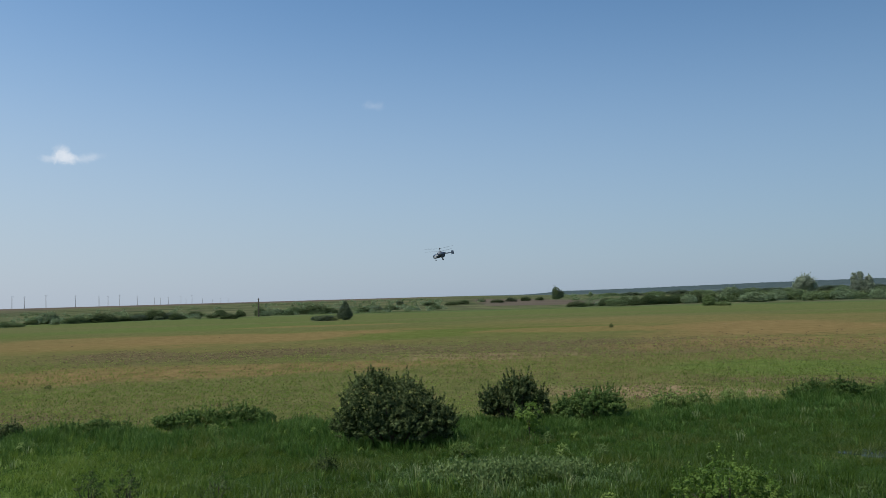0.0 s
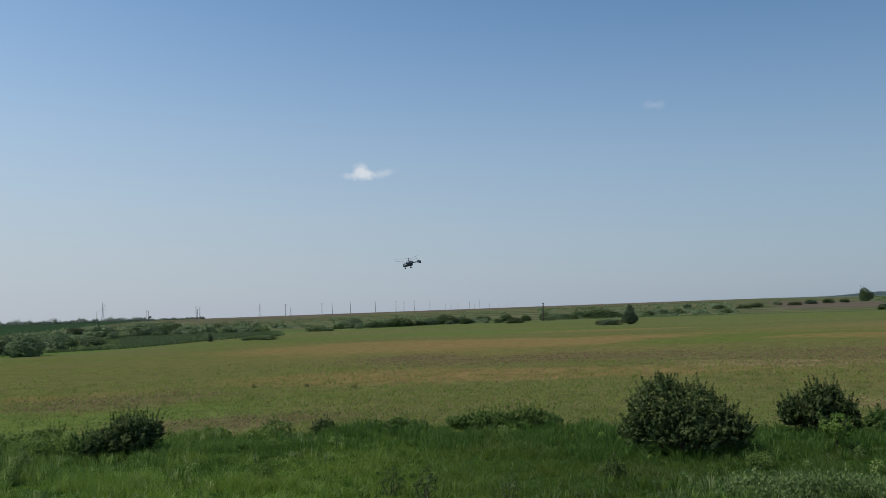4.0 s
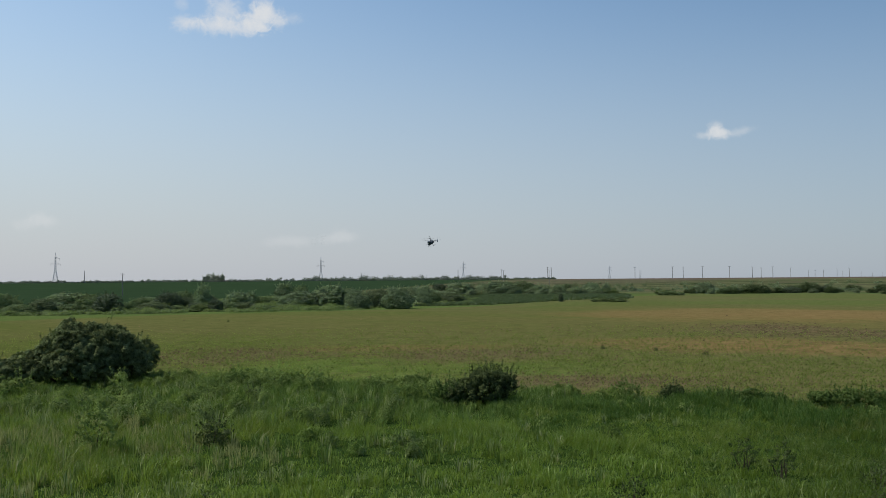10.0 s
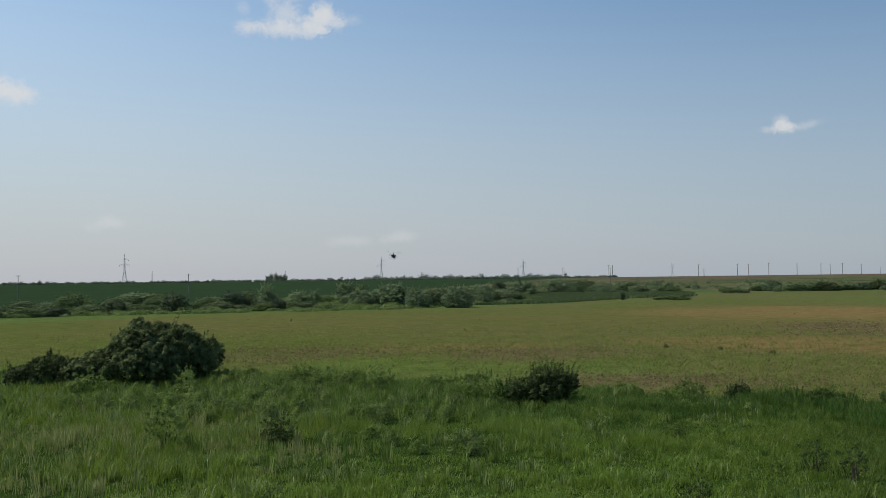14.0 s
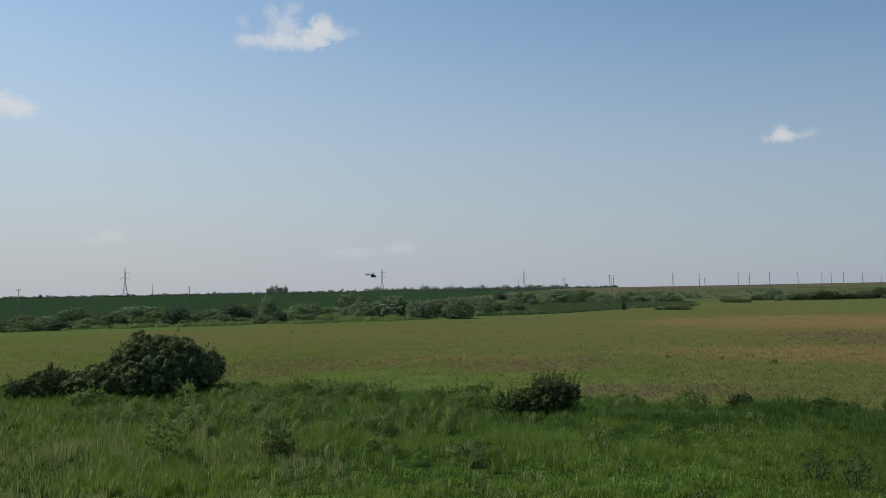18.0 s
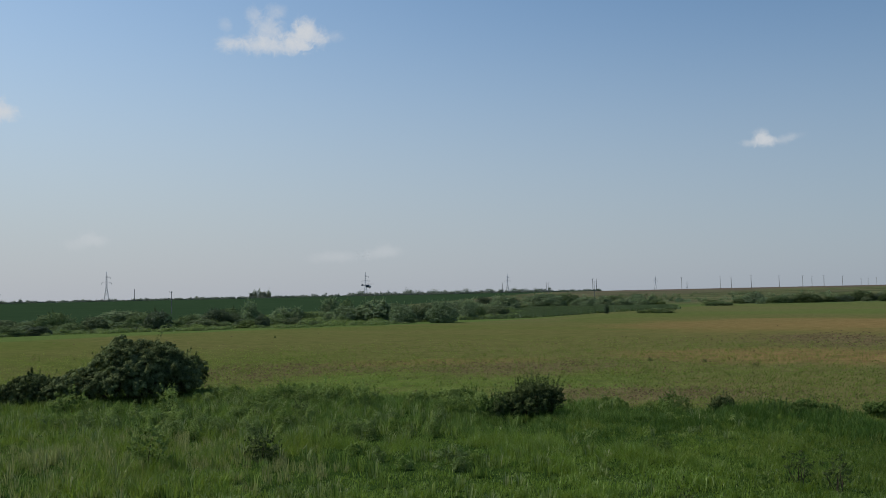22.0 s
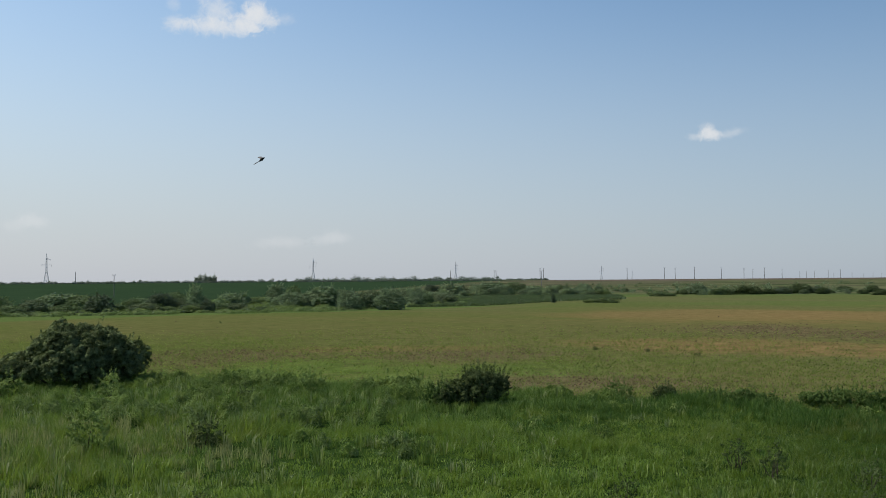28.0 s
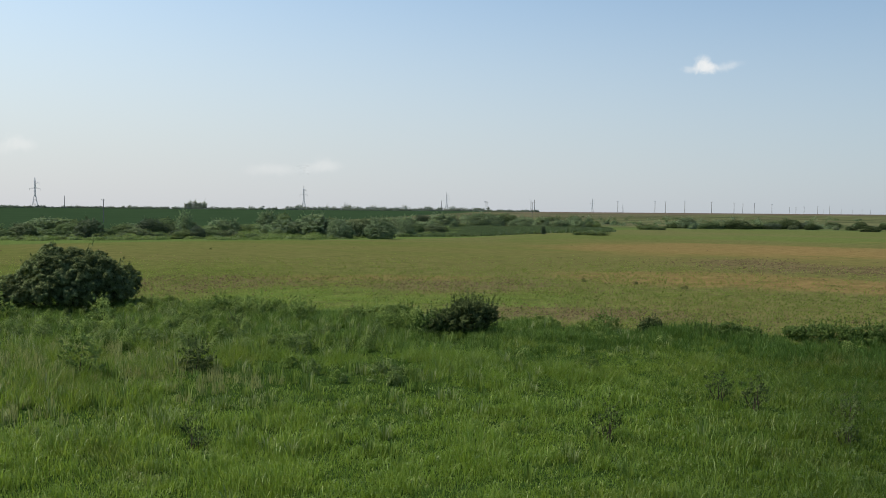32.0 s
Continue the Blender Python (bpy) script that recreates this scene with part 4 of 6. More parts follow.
place(bush("elder_bush", "dark green bush beside a larger one in tall grass", "bush",
           [(0, 0, 0.62, 1.2, 1.0, 0.68), (1.0, 0, 0.45, 0.8, 0.8, 0.5), (-0.9, 0.1, 0.5, 0.9, 0.8, 0.5)], 22, 230, 60, 0.085, 0.14, leaf_dark, bark_mat, 7, skirt=0.4), -40.2, 16.6, 66)
place(bush("hawthorn_bush", "dark green bush with ragged leafy twigs in the meadow", "bush",
           [(-0.75, 0, 1.25, 0.85, 1.0, 0.95), (0.25, 0.1, 1.2, 0.95, 1.0, 0.95), (1.05, 0.1, 0.95, 0.85, 0.9, 0.7), (1.65, 0, 0.75, 0.5, 0.7, 0.5), (-1.35, 0, 0.85, 0.45, 0.7, 0.5), (0.2, -0.2, 0.75, 1.35, 0.9, 0.5)],
           63, 700, 50, 0.065, 0.105, leaf_thorn, bark_mat, 10, fill=0.22, shoots=0.5, skirt=0.7, rag=0.8), -1.75, 28.0, 4, 0.95)
place(bush("hawthorn_bush", "dark bush with an open twiggy outline", "bush",
           [(0.05, 0, 1.2, 0.4, 0.45, 0.5), (0.5, 0, 1.25, 0.35, 0.4, 0.5), (-0.85, 0, 0.9, 0.36, 0.4, 0.5), (0.95, 0, 0.9, 0.4, 0.4, 0.42), (-0.35, 0, 0.8, 0.5, 0.5, 0.5), (0.3, 0, 0.5, 0.9, 0.6, 0.5)], 24, 280, 50, 0.075, 0.105, leaf_thorn, bark_mat, 11, fill=0.2, shoots=0.6, skirt=0.3, rag=0.85), 2.35, 32.2, -4, 0.95)
place(bush("willow_shrub", "low green shrub with upright twigs", "bush",
           [(0, 0, 0.55, 0.9, 0.7, 0.5), (0.6, 0, 0.6, 0.6, 0.5, 0.5), (-0.7, 0, 0.5, 0.5, 0.5, 0.4)], 25, 170, 55, 0.07, 0.11, leaf_thicket, bark_mat, 8, shoots=0.4), 5.0, 31.8, -8)
place(bush("young_shrub", "small yellow-green leafy shrub in front of dark bushes", "bush",
           [(0, 0, 0.75, 0.36, 0.36, 0.32), (0.1, 0, 0.4, 0.26, 0.26, 0.3)], 26, 40, 40, 0.065, 0.09, leaf_fresh, bark_mat, 5, thick=0.02, fill=0.1, shoots=0.5), 2.6, 28.9, 0)
place(bush("hawthorn_bush", "small dark green bush casting a shadow on the grass", "bush",
           [(0.35, 0, 0.75, 0.75, 0.7, 0.55), (-0.35, 0, 0.6, 0.6, 0.6, 0.5), (0.85, 0, 0.9, 0.5, 0.5, 0.4), (-0.95, -0.1, 0.35, 0.35, 0.4, 0.4), (0.25, 0, 1.1, 0.4, 0.35, 0.25)], 27, 300, 50, 0.065, 0.105, leaf_thorn, bark_mat, 7, shoots=0.45, skirt=0.5, rag=0.75), -19.5, 25.1, 38, 0.96)
place(bush("rose_bush", "low green leafy bush at the foot of a darker bush", "bush",
           [(0, 0, 0.4, 0.5, 0.4, 0.45), (-0.4, 0, 0.3, 0.35, 0.35, 0.35), (0.35, -0.1, 0.3, 0.3, 0.3, 0.35)], 28, 80, 50, 0.065, 0.1, leaf_nettle, bark_mat, 6, shoots=0.6), -20.3, 24.5, 40)
place(bush("rose_bush", "low spreading green bush at the field edge", "bush",
           [(0, 0, 0.35, 0.9, 0.6, 0.35), (0.8, 0, 0.3, 0.6, 0.5, 0.3), (-0.9, 0, 0.25, 0.6, 0.5, 0.26)], 29, 130, 55, 0.07, 0.11, leaf_herb, bark_mat, 6), -24.8, 27.0, 44)
place(bush("willow_shrub", "light green shrub in wet meadow grass", "bush",
           [(0, 0, 0.45, 0.7, 0.6, 0.45), (0.6, 0, 0.3, 0.5, 0.5, 0.35), (-0.6, 0, 0.3, 0.5, 0.5, 0.35)], 30, 110, 50, 0.055, 0.1, leaf_fresh, bark_mat, 6, thick=0.02, fill=0.15, shoots=0.5), 5.75, 18.8, -16)
place(bush("nettle_bush", "dense dark green nettle thicket at the field edge", "bush",
           [(-0.6, 0, 0.45, 0.8, 0.6, 0.42), (0.6, 0, 0.5, 0.8, 0.6, 0.45), (1.5, 0, 0.35, 0.7, 0.6, 0.35), (-1.4, 0, 0.3, 0.5, 0.5, 0.3)], 34, 200, 55, 0.065, 0.11, leaf_thicket, bark_mat, 8, thick=0.02, shoots=0.3), 14.9, 35.2, -22, 0.85)
place(bush("nettle_bush", "low dark green nettle thicket at the field edge", "bush",
           [(-0.8, 0, 0.3, 0.9, 0.6, 0.3), (0.8, 0, 0.35, 0.9, 0.6, 0.32)], 35, 150, 55, 0.065, 0.11, leaf_thicket, bark_mat, 6, thick=0.02, shoots=0.3), 18.6, 35.8, -26, 0.85)
place(bush("nettle_bush", "long dark green nettle thicket at the field edge", "bush",
           [(-1.7, 0, 0.3, 0.6, 0.5, 0.3), (-0.8, 0, 0.38, 0.7, 0.55, 0.34), (0.2, 0, 0.36, 0.7, 0.5, 0.32), (1.1, 0, 0.42, 0.7, 0.55, 0.36), (1.9, 0, 0.3, 0.6, 0.5, 0.3)], 36, 230, 55, 0.065, 0.11, leaf_thicket, bark_mat, 8, thick=0.02, shoots=0.25), -8.5, 32.7, 14, 0.9)
place(bush("nettle_bush", "low ragged nettle thicket at the field edge", "bush",
           [(-0.8, 0, 0.28, 0.6, 0.5, 0.28), (0.1, 0, 0.32, 0.5, 0.5, 0.3), (0.9, 0, 0.25, 0.6, 0.5, 0.26)], 37, 110, 55, 0.065, 0.11, leaf_thicket, bark_mat, 6, thick=0.02, shoots=0.25), -12.2, 31.0, 20, 0.85)
place(bush("thorn_bush", "small round dark bush at the edge of the crop", "bush",
           [(0, 0, 0.3, 0.36, 0.34, 0.28), (0.12, 0, 0.42, 0.22, 0.22, 0.16)], 38, 60, 45, 0.06, 0.09, leaf_thorn, bark_mat, 5, thick=0.02), -14.5, 29.9, 24)

weed_kinds = [
    bush("weed_clump", "dark green ragged weed clump in the grass", "weed", [(0.05, 0, 0.25, 0.26, 0.22, 0.24), (0.26, 0, 0.18, 0.2, 0.18, 0.18), (-0.22, 0.1, 0.2, 0.2, 0.18, 0.22)], 31, 34, 40, 0.055, 0.09, leaf_thorn, bark_mat, 5, thick=0.012, fill=0.1, shoots=0.8),
    bush("weed_clump", "tall leafy green weed clump in the grass", "weed", [(0, 0, 0.45, 0.26, 0.25, 0.42), (-0.25, 0, 0.3, 0.2, 0.2, 0.3), (0.25, 0.1, 0.35, 0.12, 0.12, 0.35)], 32, 34, 34, 0.06, 0.09, leaf_herb, bark_mat, 5, thick=0.012, fill=0.1, shoots=0.8),
    bush("weed_clump", "bright green leafy weed clump in the grass", "weed", [(0, 0, 0.25, 0.5, 0.45, 0.25), (0.3, 0, 0.3, 0.2, 0.2, 0.25)], 33, 40, 40, 0.06, 0.1, leaf_herb, bark_mat, 5, thick=0.012, fill=0.1, shoots=0.4),
    bush("weed_clump", "airy grey-green thistle clump in the grass", "weed", [(0, 0, 0.4, 0.16, 0.16, 0.36), (0.24, 0, 0.3, 0.12, 0.12, 0.28), (-0.22, 0.1, 0.34, 0.1, 0.1, 0.32)], 39, 22, 15, 0.06, 0.1, leaf_thistle, bark_mat, 7, thick=0.012, fill=0.05, shoots=0.8),
]
WEEDS_NEAR = [(-20.9, 14.9, 0, 1.35), (-22.3, 12.3, 1, 1.35), (-7.2, 20.2, 3, 1.1), (-8.2, 20.6, 3, 1.0), (-14.4, 10.2, 3, 0.9), (-5.2, 20.4, 3, 0.9), (-8.5, 15.8, 3, 1.0), (-4.7, 18.2, 3, 0.8), 
              (-30.0, 24.5, 2, 1.5), (-31.4, 22.6, 1, 0.9)]
WEEDS_EDGE = [(-31.5, 23.8, 2, 1.4), (-28.4, 25.6, 2, 1.3), (-26.8, 24.0, 1, 1.2), (-36.0, 16.4, 2, 1.5), (-29.0, 20.5, 2, 1.2), (-31.0, 18.0, 1, 1.3), (-27.5, 21.5, 0, 1.0), (-16.4, 30.0, 2, 1.1),
              (-3.6, 33.4, 2, 1.0), (8.4, 34.4, 2, 1.2), (9.6, 34.6, 2, 1.1), (11.2, 35.2, 2, 1.1), (18.0, 36.0, 0, 1.4), (-12.6, 22.0, 2, 0.8), (-3.2, 24.0, 0, 0.8), (0.4, 26.0, 2, 0.8)]
WEEDS_FIELD = [(-29.3, 50.7, 0, 0.42), (-25.8, 51.1, 0, 0.42), (-22.2, 50.3, 0, 0.42), (21.0, 113.3, 0, 0.8), (-83.0, 61.3, 0, 0.4)]
used = set()
for x, y, kind, s in WEEDS_NEAR + WEEDS_EDGE + WEEDS_FIELD:
    s *= 0.95
    turn = (x * 37 + y * 53) % 360
    m = pose(x, y, ground_z(x, y) - 0.04, 0, 0, turn)
    if kind not in used:
        used.add(kind)
        weed_kinds[kind].scale = (s, s, s)
        weed_kinds[kind].matrix_basis = m @ Matrix.Scale(s, 4)
        tagged(weed_kinds[kind], group="weeds in the meadow")
    else:
        ob = copy_thing(weed_kinds[kind], m)
        ob.matrix_basis = m @ Matrix.Scale(s, 4)

# ---- shrubs and trees across the valley ----
def shrub_kind(name, label, seed, lobes, leaf, clumps=170, per=50, size=0.04, radius=0.066, shoots=0.3):
    """A shrub about one metre wide and high, to be scaled."""
    lobes = [(x, y, z * 0.88, rx, ry, rz) for x, y, z, rx, ry, rz in lobes] + [(0, 0, 0.16, 0.42, 0.38, 0.16)]
    return bush(name, label, "shrub", lobes, seed, clumps, per, size, radius, leaf, bark_mat, 3, 0.02, 0.25, shoots)


ROUND = [(0, 0, 0.5, 0.4, 0.4, 0.48), (0.2, 0.1, 0.4, 0.3, 0.3, 0.35), (-0.22, 0, 0.38, 0.3, 0.3, 0.34), (0.05, -0.1, 0.72, 0.22, 0.22, 0.25)]
WIDE = [(-0.25, 0, 0.45, 0.28, 0.3, 0.42), (0.22, 0.05, 0.4, 0.3, 0.3, 0.38), (0, 0, 0.5, 0.3, 0.3, 0.45), (0.38, 0, 0.25, 0.16, 0.2, 0.24), (-0.4, 0, 0.25, 0.15, 0.2, 0.24)]
TALL = [(0, 0, 0.55, 0.26, 0.26, 0.45), (-0.16, 0, 0.4, 0.22, 0.22, 0.35), (0.2, 0, 0.35, 0.2, 0.2, 0.3), (0.05, 0, 0.82, 0.14, 0.14, 0.18), (-0.2, 0, 0.7, 0.1, 0.1, 0.16)]
KINDS = [
    shrub_kind("shrub", "round grey-green willow shrub with soft outline", 41, ROUND, leaf_grey),
    shrub_kind("shrub", "wide mid-green shrub with uneven top", 42, WIDE, leaf_mid),
    shrub_kind("shrub", "dark green shrub with broken outline", 43, WIDE, leaf_shrub),
    shrub_kind("shrub", "ragged tall light green shrub", 44, TALL, leaf_grey, 130, shoots=0.5),
    shrub_kind("shrub", "dense dark rounded shrub in the valley", 45, ROUND, leaf_far),
    shrub_kind("shrub", "low light green shrub in rough grass", 46, WIDE, leaf_low),
    shrub_kind("shrub", "small dark green thorn shrub on the far slope", 47, ROUND, leaf_slope),
    shrub_kind("shrub", "spreading dark green thorn shrub on the far slope", 48, WIDE, leaf_slope),
]
LEFT_BELT = [
    (-150.1, 68.5, 5.2, 1.9), (-152.1, 73.7, 5.3, 2.7), (-152.7, 79.1, 6.5, 1.6), (-201.0, 103.4, 10.7, 2.6), (-138.4, 78.3, 4.5, 3.3), (-197.2, 106.2, 7.1, 2.5),
    (-168.3, 102.3, 4.4, 2.2), (-162.8, 105.5, 5.5, 3.1), (-162.6, 109.4, 3.7, 2.2), (-146.0, 101.9, 4.5, 4.5), (-131.6, 94.5, 2.6, 2.2), (-165.9, 128.7, 4.0, 2.9),
    (-163.2, 130.6, 3.3, 2.0), (-175.0, 146.2, 7.2, 4.3), (-166.2, 144.1, 4.2, 4.2), (-155.3, 90.9, 3.4, 1.6), (-159.5, 99.5, 3.6, 1.4), (-146.6, 109.6, 4.0, 1.0),
]
WILLOWS = [
    (-137.9, 124.9, 4.7, 3.5), (-135.6, 125.9, 7.0, 4.3), (-120.7, 118.3, 4.8, 3.5), (-124.2, 127.5, 5.6, 3.6), (-113.1, 121.5, 5.2, 3.8), (-123.6, 140.3, 4.7, 3.1),
    (-129.7, 150.9, 3.8, 2.5), (-188.2, 221.9, 4.6, 2.2), (-148.2, 186.3, 3.8, 2.7), (-145.5, 179.4, 8.7, 3.2), (-141.0, 189.2, 7.4, 3.3), (-139.8, 193.9, 6.0, 2.7),
    (-157.4, 224.2, 6.9, 3.1), (-136.4, 203.5, 6.2, 2.3), (-130.9, 203.5, 6.1, 2.3), (-101.3, 158.4, 0.9, 1.7), (-123.9, 149.3, 1.0, 1.2), (-88.4, 155.7, 6.2, 1.0),
]
FAR_LEFT = [
    (-136.9, 223.4, 6.6, 2.5), (-131.8, 224.1, 6.6, 2.5), (-135.7, 239.2, 5.2, 2.1), (-144.0, 268.9, 3.9, 1.9), (-119.3, 243.3, 6.8, 1.4), (-204.4, 295.1, 9.1, 1.8),
    (-214.2, 281.9, 11.2, 2.2), (-189.2, 300.4, 7.8, 2.0), (-185.3, 311.0, 8.0, 1.8), (-250.7, 343.2, 10.7, 1.9),
]
MIDDLE = [
    (-106.1, 218.6, 6.1, 1.2), (-108.2, 245.2, 5.9, 3.0), (-102.7, 236.7, 2.8, 1.5), (-99.4, 242.4, 5.8, 2.1), (-94.8, 248.5, 6.7, 2.5), (-90.7, 254.3, 4.3, 1.5),
    (-87.4, 256.5, 5.1, 1.7), (-85.5, 265.6, 6.2, 2.6), (-81.9, 267.7, 4.4, 1.8), (-79.7, 271.5, 2.1, 1.6), (-78.1, 281.4, 4.6, 1.8), (-73.6, 295.0, 4.2, 1.9),
    (-59.3, 247.0, 4.0, 1.6), (-68.9, 303.3, 2.4, 1.8), (-53.9, 270.7, 3.5, 1.6), (-52.6, 282.1, 5.4, 2.0), (-50.0, 298.8, 4.8, 2.3), (-41.3, 284.0, 8.2, 2.7),
    (-37.0, 285.6, 5.5, 1.8), (-26.0, 195.3, 6.2, 1.2), (-26.3, 295.8, 4.7, 1.5), (-23.4, 307.1, 4.9, 1.4),
]
FAR_MIDDLE = [
    (-18.7, 310.4, 7.9, 1.2), (-10.6, 300.8, 7.6, 1.1), (-3.0, 300.0, 7.6, 1.1), (-19.0, 388.5, 3.4, 1.5), (-5.9, 365.0, 5.8, 1.2), (3.2, 356.0, 6.7, 1.3),
    (8.1, 372.9, 5.9, 1.4), (17.5, 416.6, 3.9, 1.3), (23.9, 401.3, 6.3, 1.3), (32.3, 428.8, 8.1, 1.6), (40.7, 447.2, 7.1, 1.7), (50.1, 469.3, 7.4, 1.5),
    (66.5, 528.8, 8.4, 5.7), (145.3, 887.2, 4.5, 3.4),
]
RIGHT = [
    (52.0, 285.3, 4.6, 2.2), (57.8, 287.3, 4.1, 2.8), (62.5, 292.4, 3.8, 2.6), (68.0, 296.3, 4.2, 2.7), (73.3, 299.1, 4.9, 2.7), (79.7, 301.7, 5.9, 2.8),
    (88.8, 320.9, 4.2, 2.5), (72.5, 245.5, 4.0, 2.9), (118.9, 370.4, 8.6, 4.9), (97.1, 280.7, 8.4, 3.2), (142.8, 381.1, 10.3, 3.1), (115.8, 281.1, 7.7, 2.9),
    (126.7, 293.9, 8.1, 2.8), (138.7, 308.2, 7.5, 3.0), (167.1, 342.4, 7.2, 3.6), (74.6, 239.7, 4.8, 1.3),
]
RIGHT_FAR = [
    (164.2, 883.9, 17.0, 3.4), (185.6, 879.6, 19.9, 3.4), (206.7, 874.9, 19.9, 4.0), (227.4, 869.8, 22.7, 4.0), (247.7, 864.2, 19.9, 4.0), (272.6, 856.7, 22.7, 4.0),
    (292.0, 850.3, 22.7, 4.5), (308.7, 844.4, 22.7, 4.0), (324.9, 838.2, 19.9, 4.0), (356.3, 825.4, 22.7, 4.5), (365.1, 821.5, 17.0, 4.5), (392.6, 808.8, 17.0, 4.5),
    (315.6, 841.8, 5.1, 4.0),
]
placed = set()


def plant(rows, kinds, group, grow=1.0):
    for i, (x, y, w, h) in enumerate(rows):
        k = kinds[i % len(kinds)]
        turn = (i * 137) % 360
        m = pose(x, y, ground_z(x, y) - 0.15, 0, 0, turn)
        size = Matrix.Diagonal((w * 1.12 * grow, w * 1.12 * grow, h * 1.08 * grow, 1))
        if k in placed:
            ob = copy_thing(KINDS[k], m)
        else:
            ob = KINDS[k]
            placed.add(k)
        ob.matrix_basis = m @ size
        tagged(ob, group=group)


plant(LEFT_BELT, (1, 2, 1, 0, 4, 1, 1, 4, 2, 3, 4, 3, 1, 3, 1, 1, 5, 1), "shrubs along the stream")
WILLOWS = [tuple(1.13 * q for q in row) if 7 <= i <= 14 else row for i, row in enumerate(WILLOWS)]
plant(WILLOWS, (0, 0, 0, 2, 0, 3, 1, 4, 2, 3, 0, 3, 1, 0, 3, 4, 4, 5), "shrubs along the stream")
plant([(x, y, w * 0.8, h * 0.8) for x, y, w, h in FAR_LEFT], (0, 3, 1, 3, 5, 0, 0, 1, 3, 1), "shrubs along the stream")
plant(MIDDLE, (1, 0, 3, 1, 7, 6, 4, 6, 4, 2, 6, 7, 7), "shrubs on the far slope")
plant([(x, y, min(w, 5.0), h * 1.2) for x, y, w, h in FAR_MIDDLE], (6, 0, 7, 4, 6, 7), "shrubs on the far slope")
plant(RIGHT, (7, 6, 7, 1, 6, 7, 1, 5, 0, 0, 1, 1, 5, 1, 2, 5), "shrubs at the far end of the field")
plant(RIGHT_FAR, (1, 4), "shrubs at the far end of the field")


def belt(seed, n, az0, az1, r0, r1, depth, w, h, kinds, group):
    """A loose belt of shrubs from one bearing and distance to another."""
    rnd = random.Random(seed)
    rows = []
    for i in range(n):
        k = (i + rnd.uniform(-0.4, 0.4)) / n
        x, y = polar(az0 + (az1 - az0) * k, r0 + (r1 - r0) * k + rnd.uniform(-depth, depth))
        q = rnd.uniform(0.5, 1.3)
        rows.append((x, y, w * q, h * q * rnd.uniform(0.75, 1.45)))
    plant(rows, kinds, group)


belt(1, 18, 71, 50, 156, 172, 8, 4.0, 1.4, (1, 2, 1, 4, 5), "shrubs along the stream")
belt(2, 12, 71, 52, 185, 200, 12, 5.5, 2.2, (1, 2, 0), "shrubs along the stream")
belt(3, 20, 50, 39, 190, 220, 14, 5.0, 2.3, (3, 1, 0, 2), "shrubs along the stream")
belt(4, 24, 42, 28, 256, 292, 26, 3.6, 1.7, (0, 3, 5, 3, 0), "shrubs along the stream")
belt(6, 26, 25, 7, 262, 292, 10, 2.8, 1.4, (6, 7, 2), "shrubs on the far slope")

belt(7, 44, -8.5, -28, 300, 335, 24, 5.0, 2.3, (7, 1, 6, 0), "shrubs at the far end of the field")


def tree(name, label, x, y, trunk_h, lobes, seed, leaf, clumps, per, size, radius):
    """A tree with a tapered trunk, limbs into each lobe and a leafy crown."""
    rng = np.random.default_rng(seed)
    root = tagged(new(name), label, "tree")
    bm = bmesh.new()
    top = max(l[2] for l in lobes)
    tube(bm, ((0, 0, -0.3), (0.05, 0, trunk_h), (0, 0.05, top)), (0.035 * top + 0.05, 0.025 * top + 0.04, 0.03), 8)
    part("trunk", bm, bark_mat, root)
    for lx, ly, lz, rx, ry, rz in lobes:
        bm = bmesh.new()
        tube(bm, ((0.03, 0, trunk_h * 0.8), (lx * 0.5, ly * 0.5, (trunk_h + lz) * 0.5), (lx, ly, lz)), (0.1, 0.07, 0.03), 5)
        part("limb", bm, bark_mat, root)
    part("crown", clumped_crown("crown", rng, lobes, clumps, radius, per, size, 0.25), leaf, root)
    root.matrix_basis = pose(x, y, ground_z(x, y))
    return root


tree("tree", "dark cone-shaped tree at the far side of the field", -21.6, 195.2, 0.6,
     [(0, 0, 1.2, 1.6, 1.4, 1.1), (0, 0, 2.0, 1.15, 1.1, 1.0), (0.1, 0, 2.9, 0.65, 0.6, 0.8), (0.1, 0, 3.6, 0.3, 0.3, 0.5)], 51, leaf_far, 220, 55, 0.15, 0.22)
tree("tree", "round light green tree above the shrubs", 204.9, 508.3, 3.0,
     [(0, 0, 6.5, 5.0, 4.5, 3.4), (-3.5, 0, 4.5, 3.2, 3.0, 2.6), (3.6, 0, 4.5, 3.2, 3.0, 2.6)], 52, leaf_hazed, 260, 55, 0.42, 0.65)
TRIO = [(-3.4, 0, 9.6, 1.25), (-0.6, 0.5, 10.0, 1.4), (2.6, 0, 8.4, 1.6)]
for i, (dx, dy, h, w) in enumerate(TRIO):
    tree("poplar", "tall leafy tree in a group of three", 167.0 + dx, 357 + dy, 2.5,
         [(0, 0, h * 0.75, w * 0.8, w * 0.8, h * 0.22), (0.2, 0, h * 0.5, w, w, h * 0.25), (-0.5, 0, h * 0.3, w * 0.9, w * 0.9, h * 0.2)], 53 + i, leaf_hazed, 130, 50, 0.28, 0.36)
tree("tree", "round dark tree at the edge of a ploughed field", 68.0, 528.8, 1.5,
     [(0.8, 0, 2.9, 2.0, 1.9, 1.8), (-1.9, 0, 1.9, 1.4, 1.4, 1.3)], 57, leaf_far, 120, 60, 0.34, 0.42)


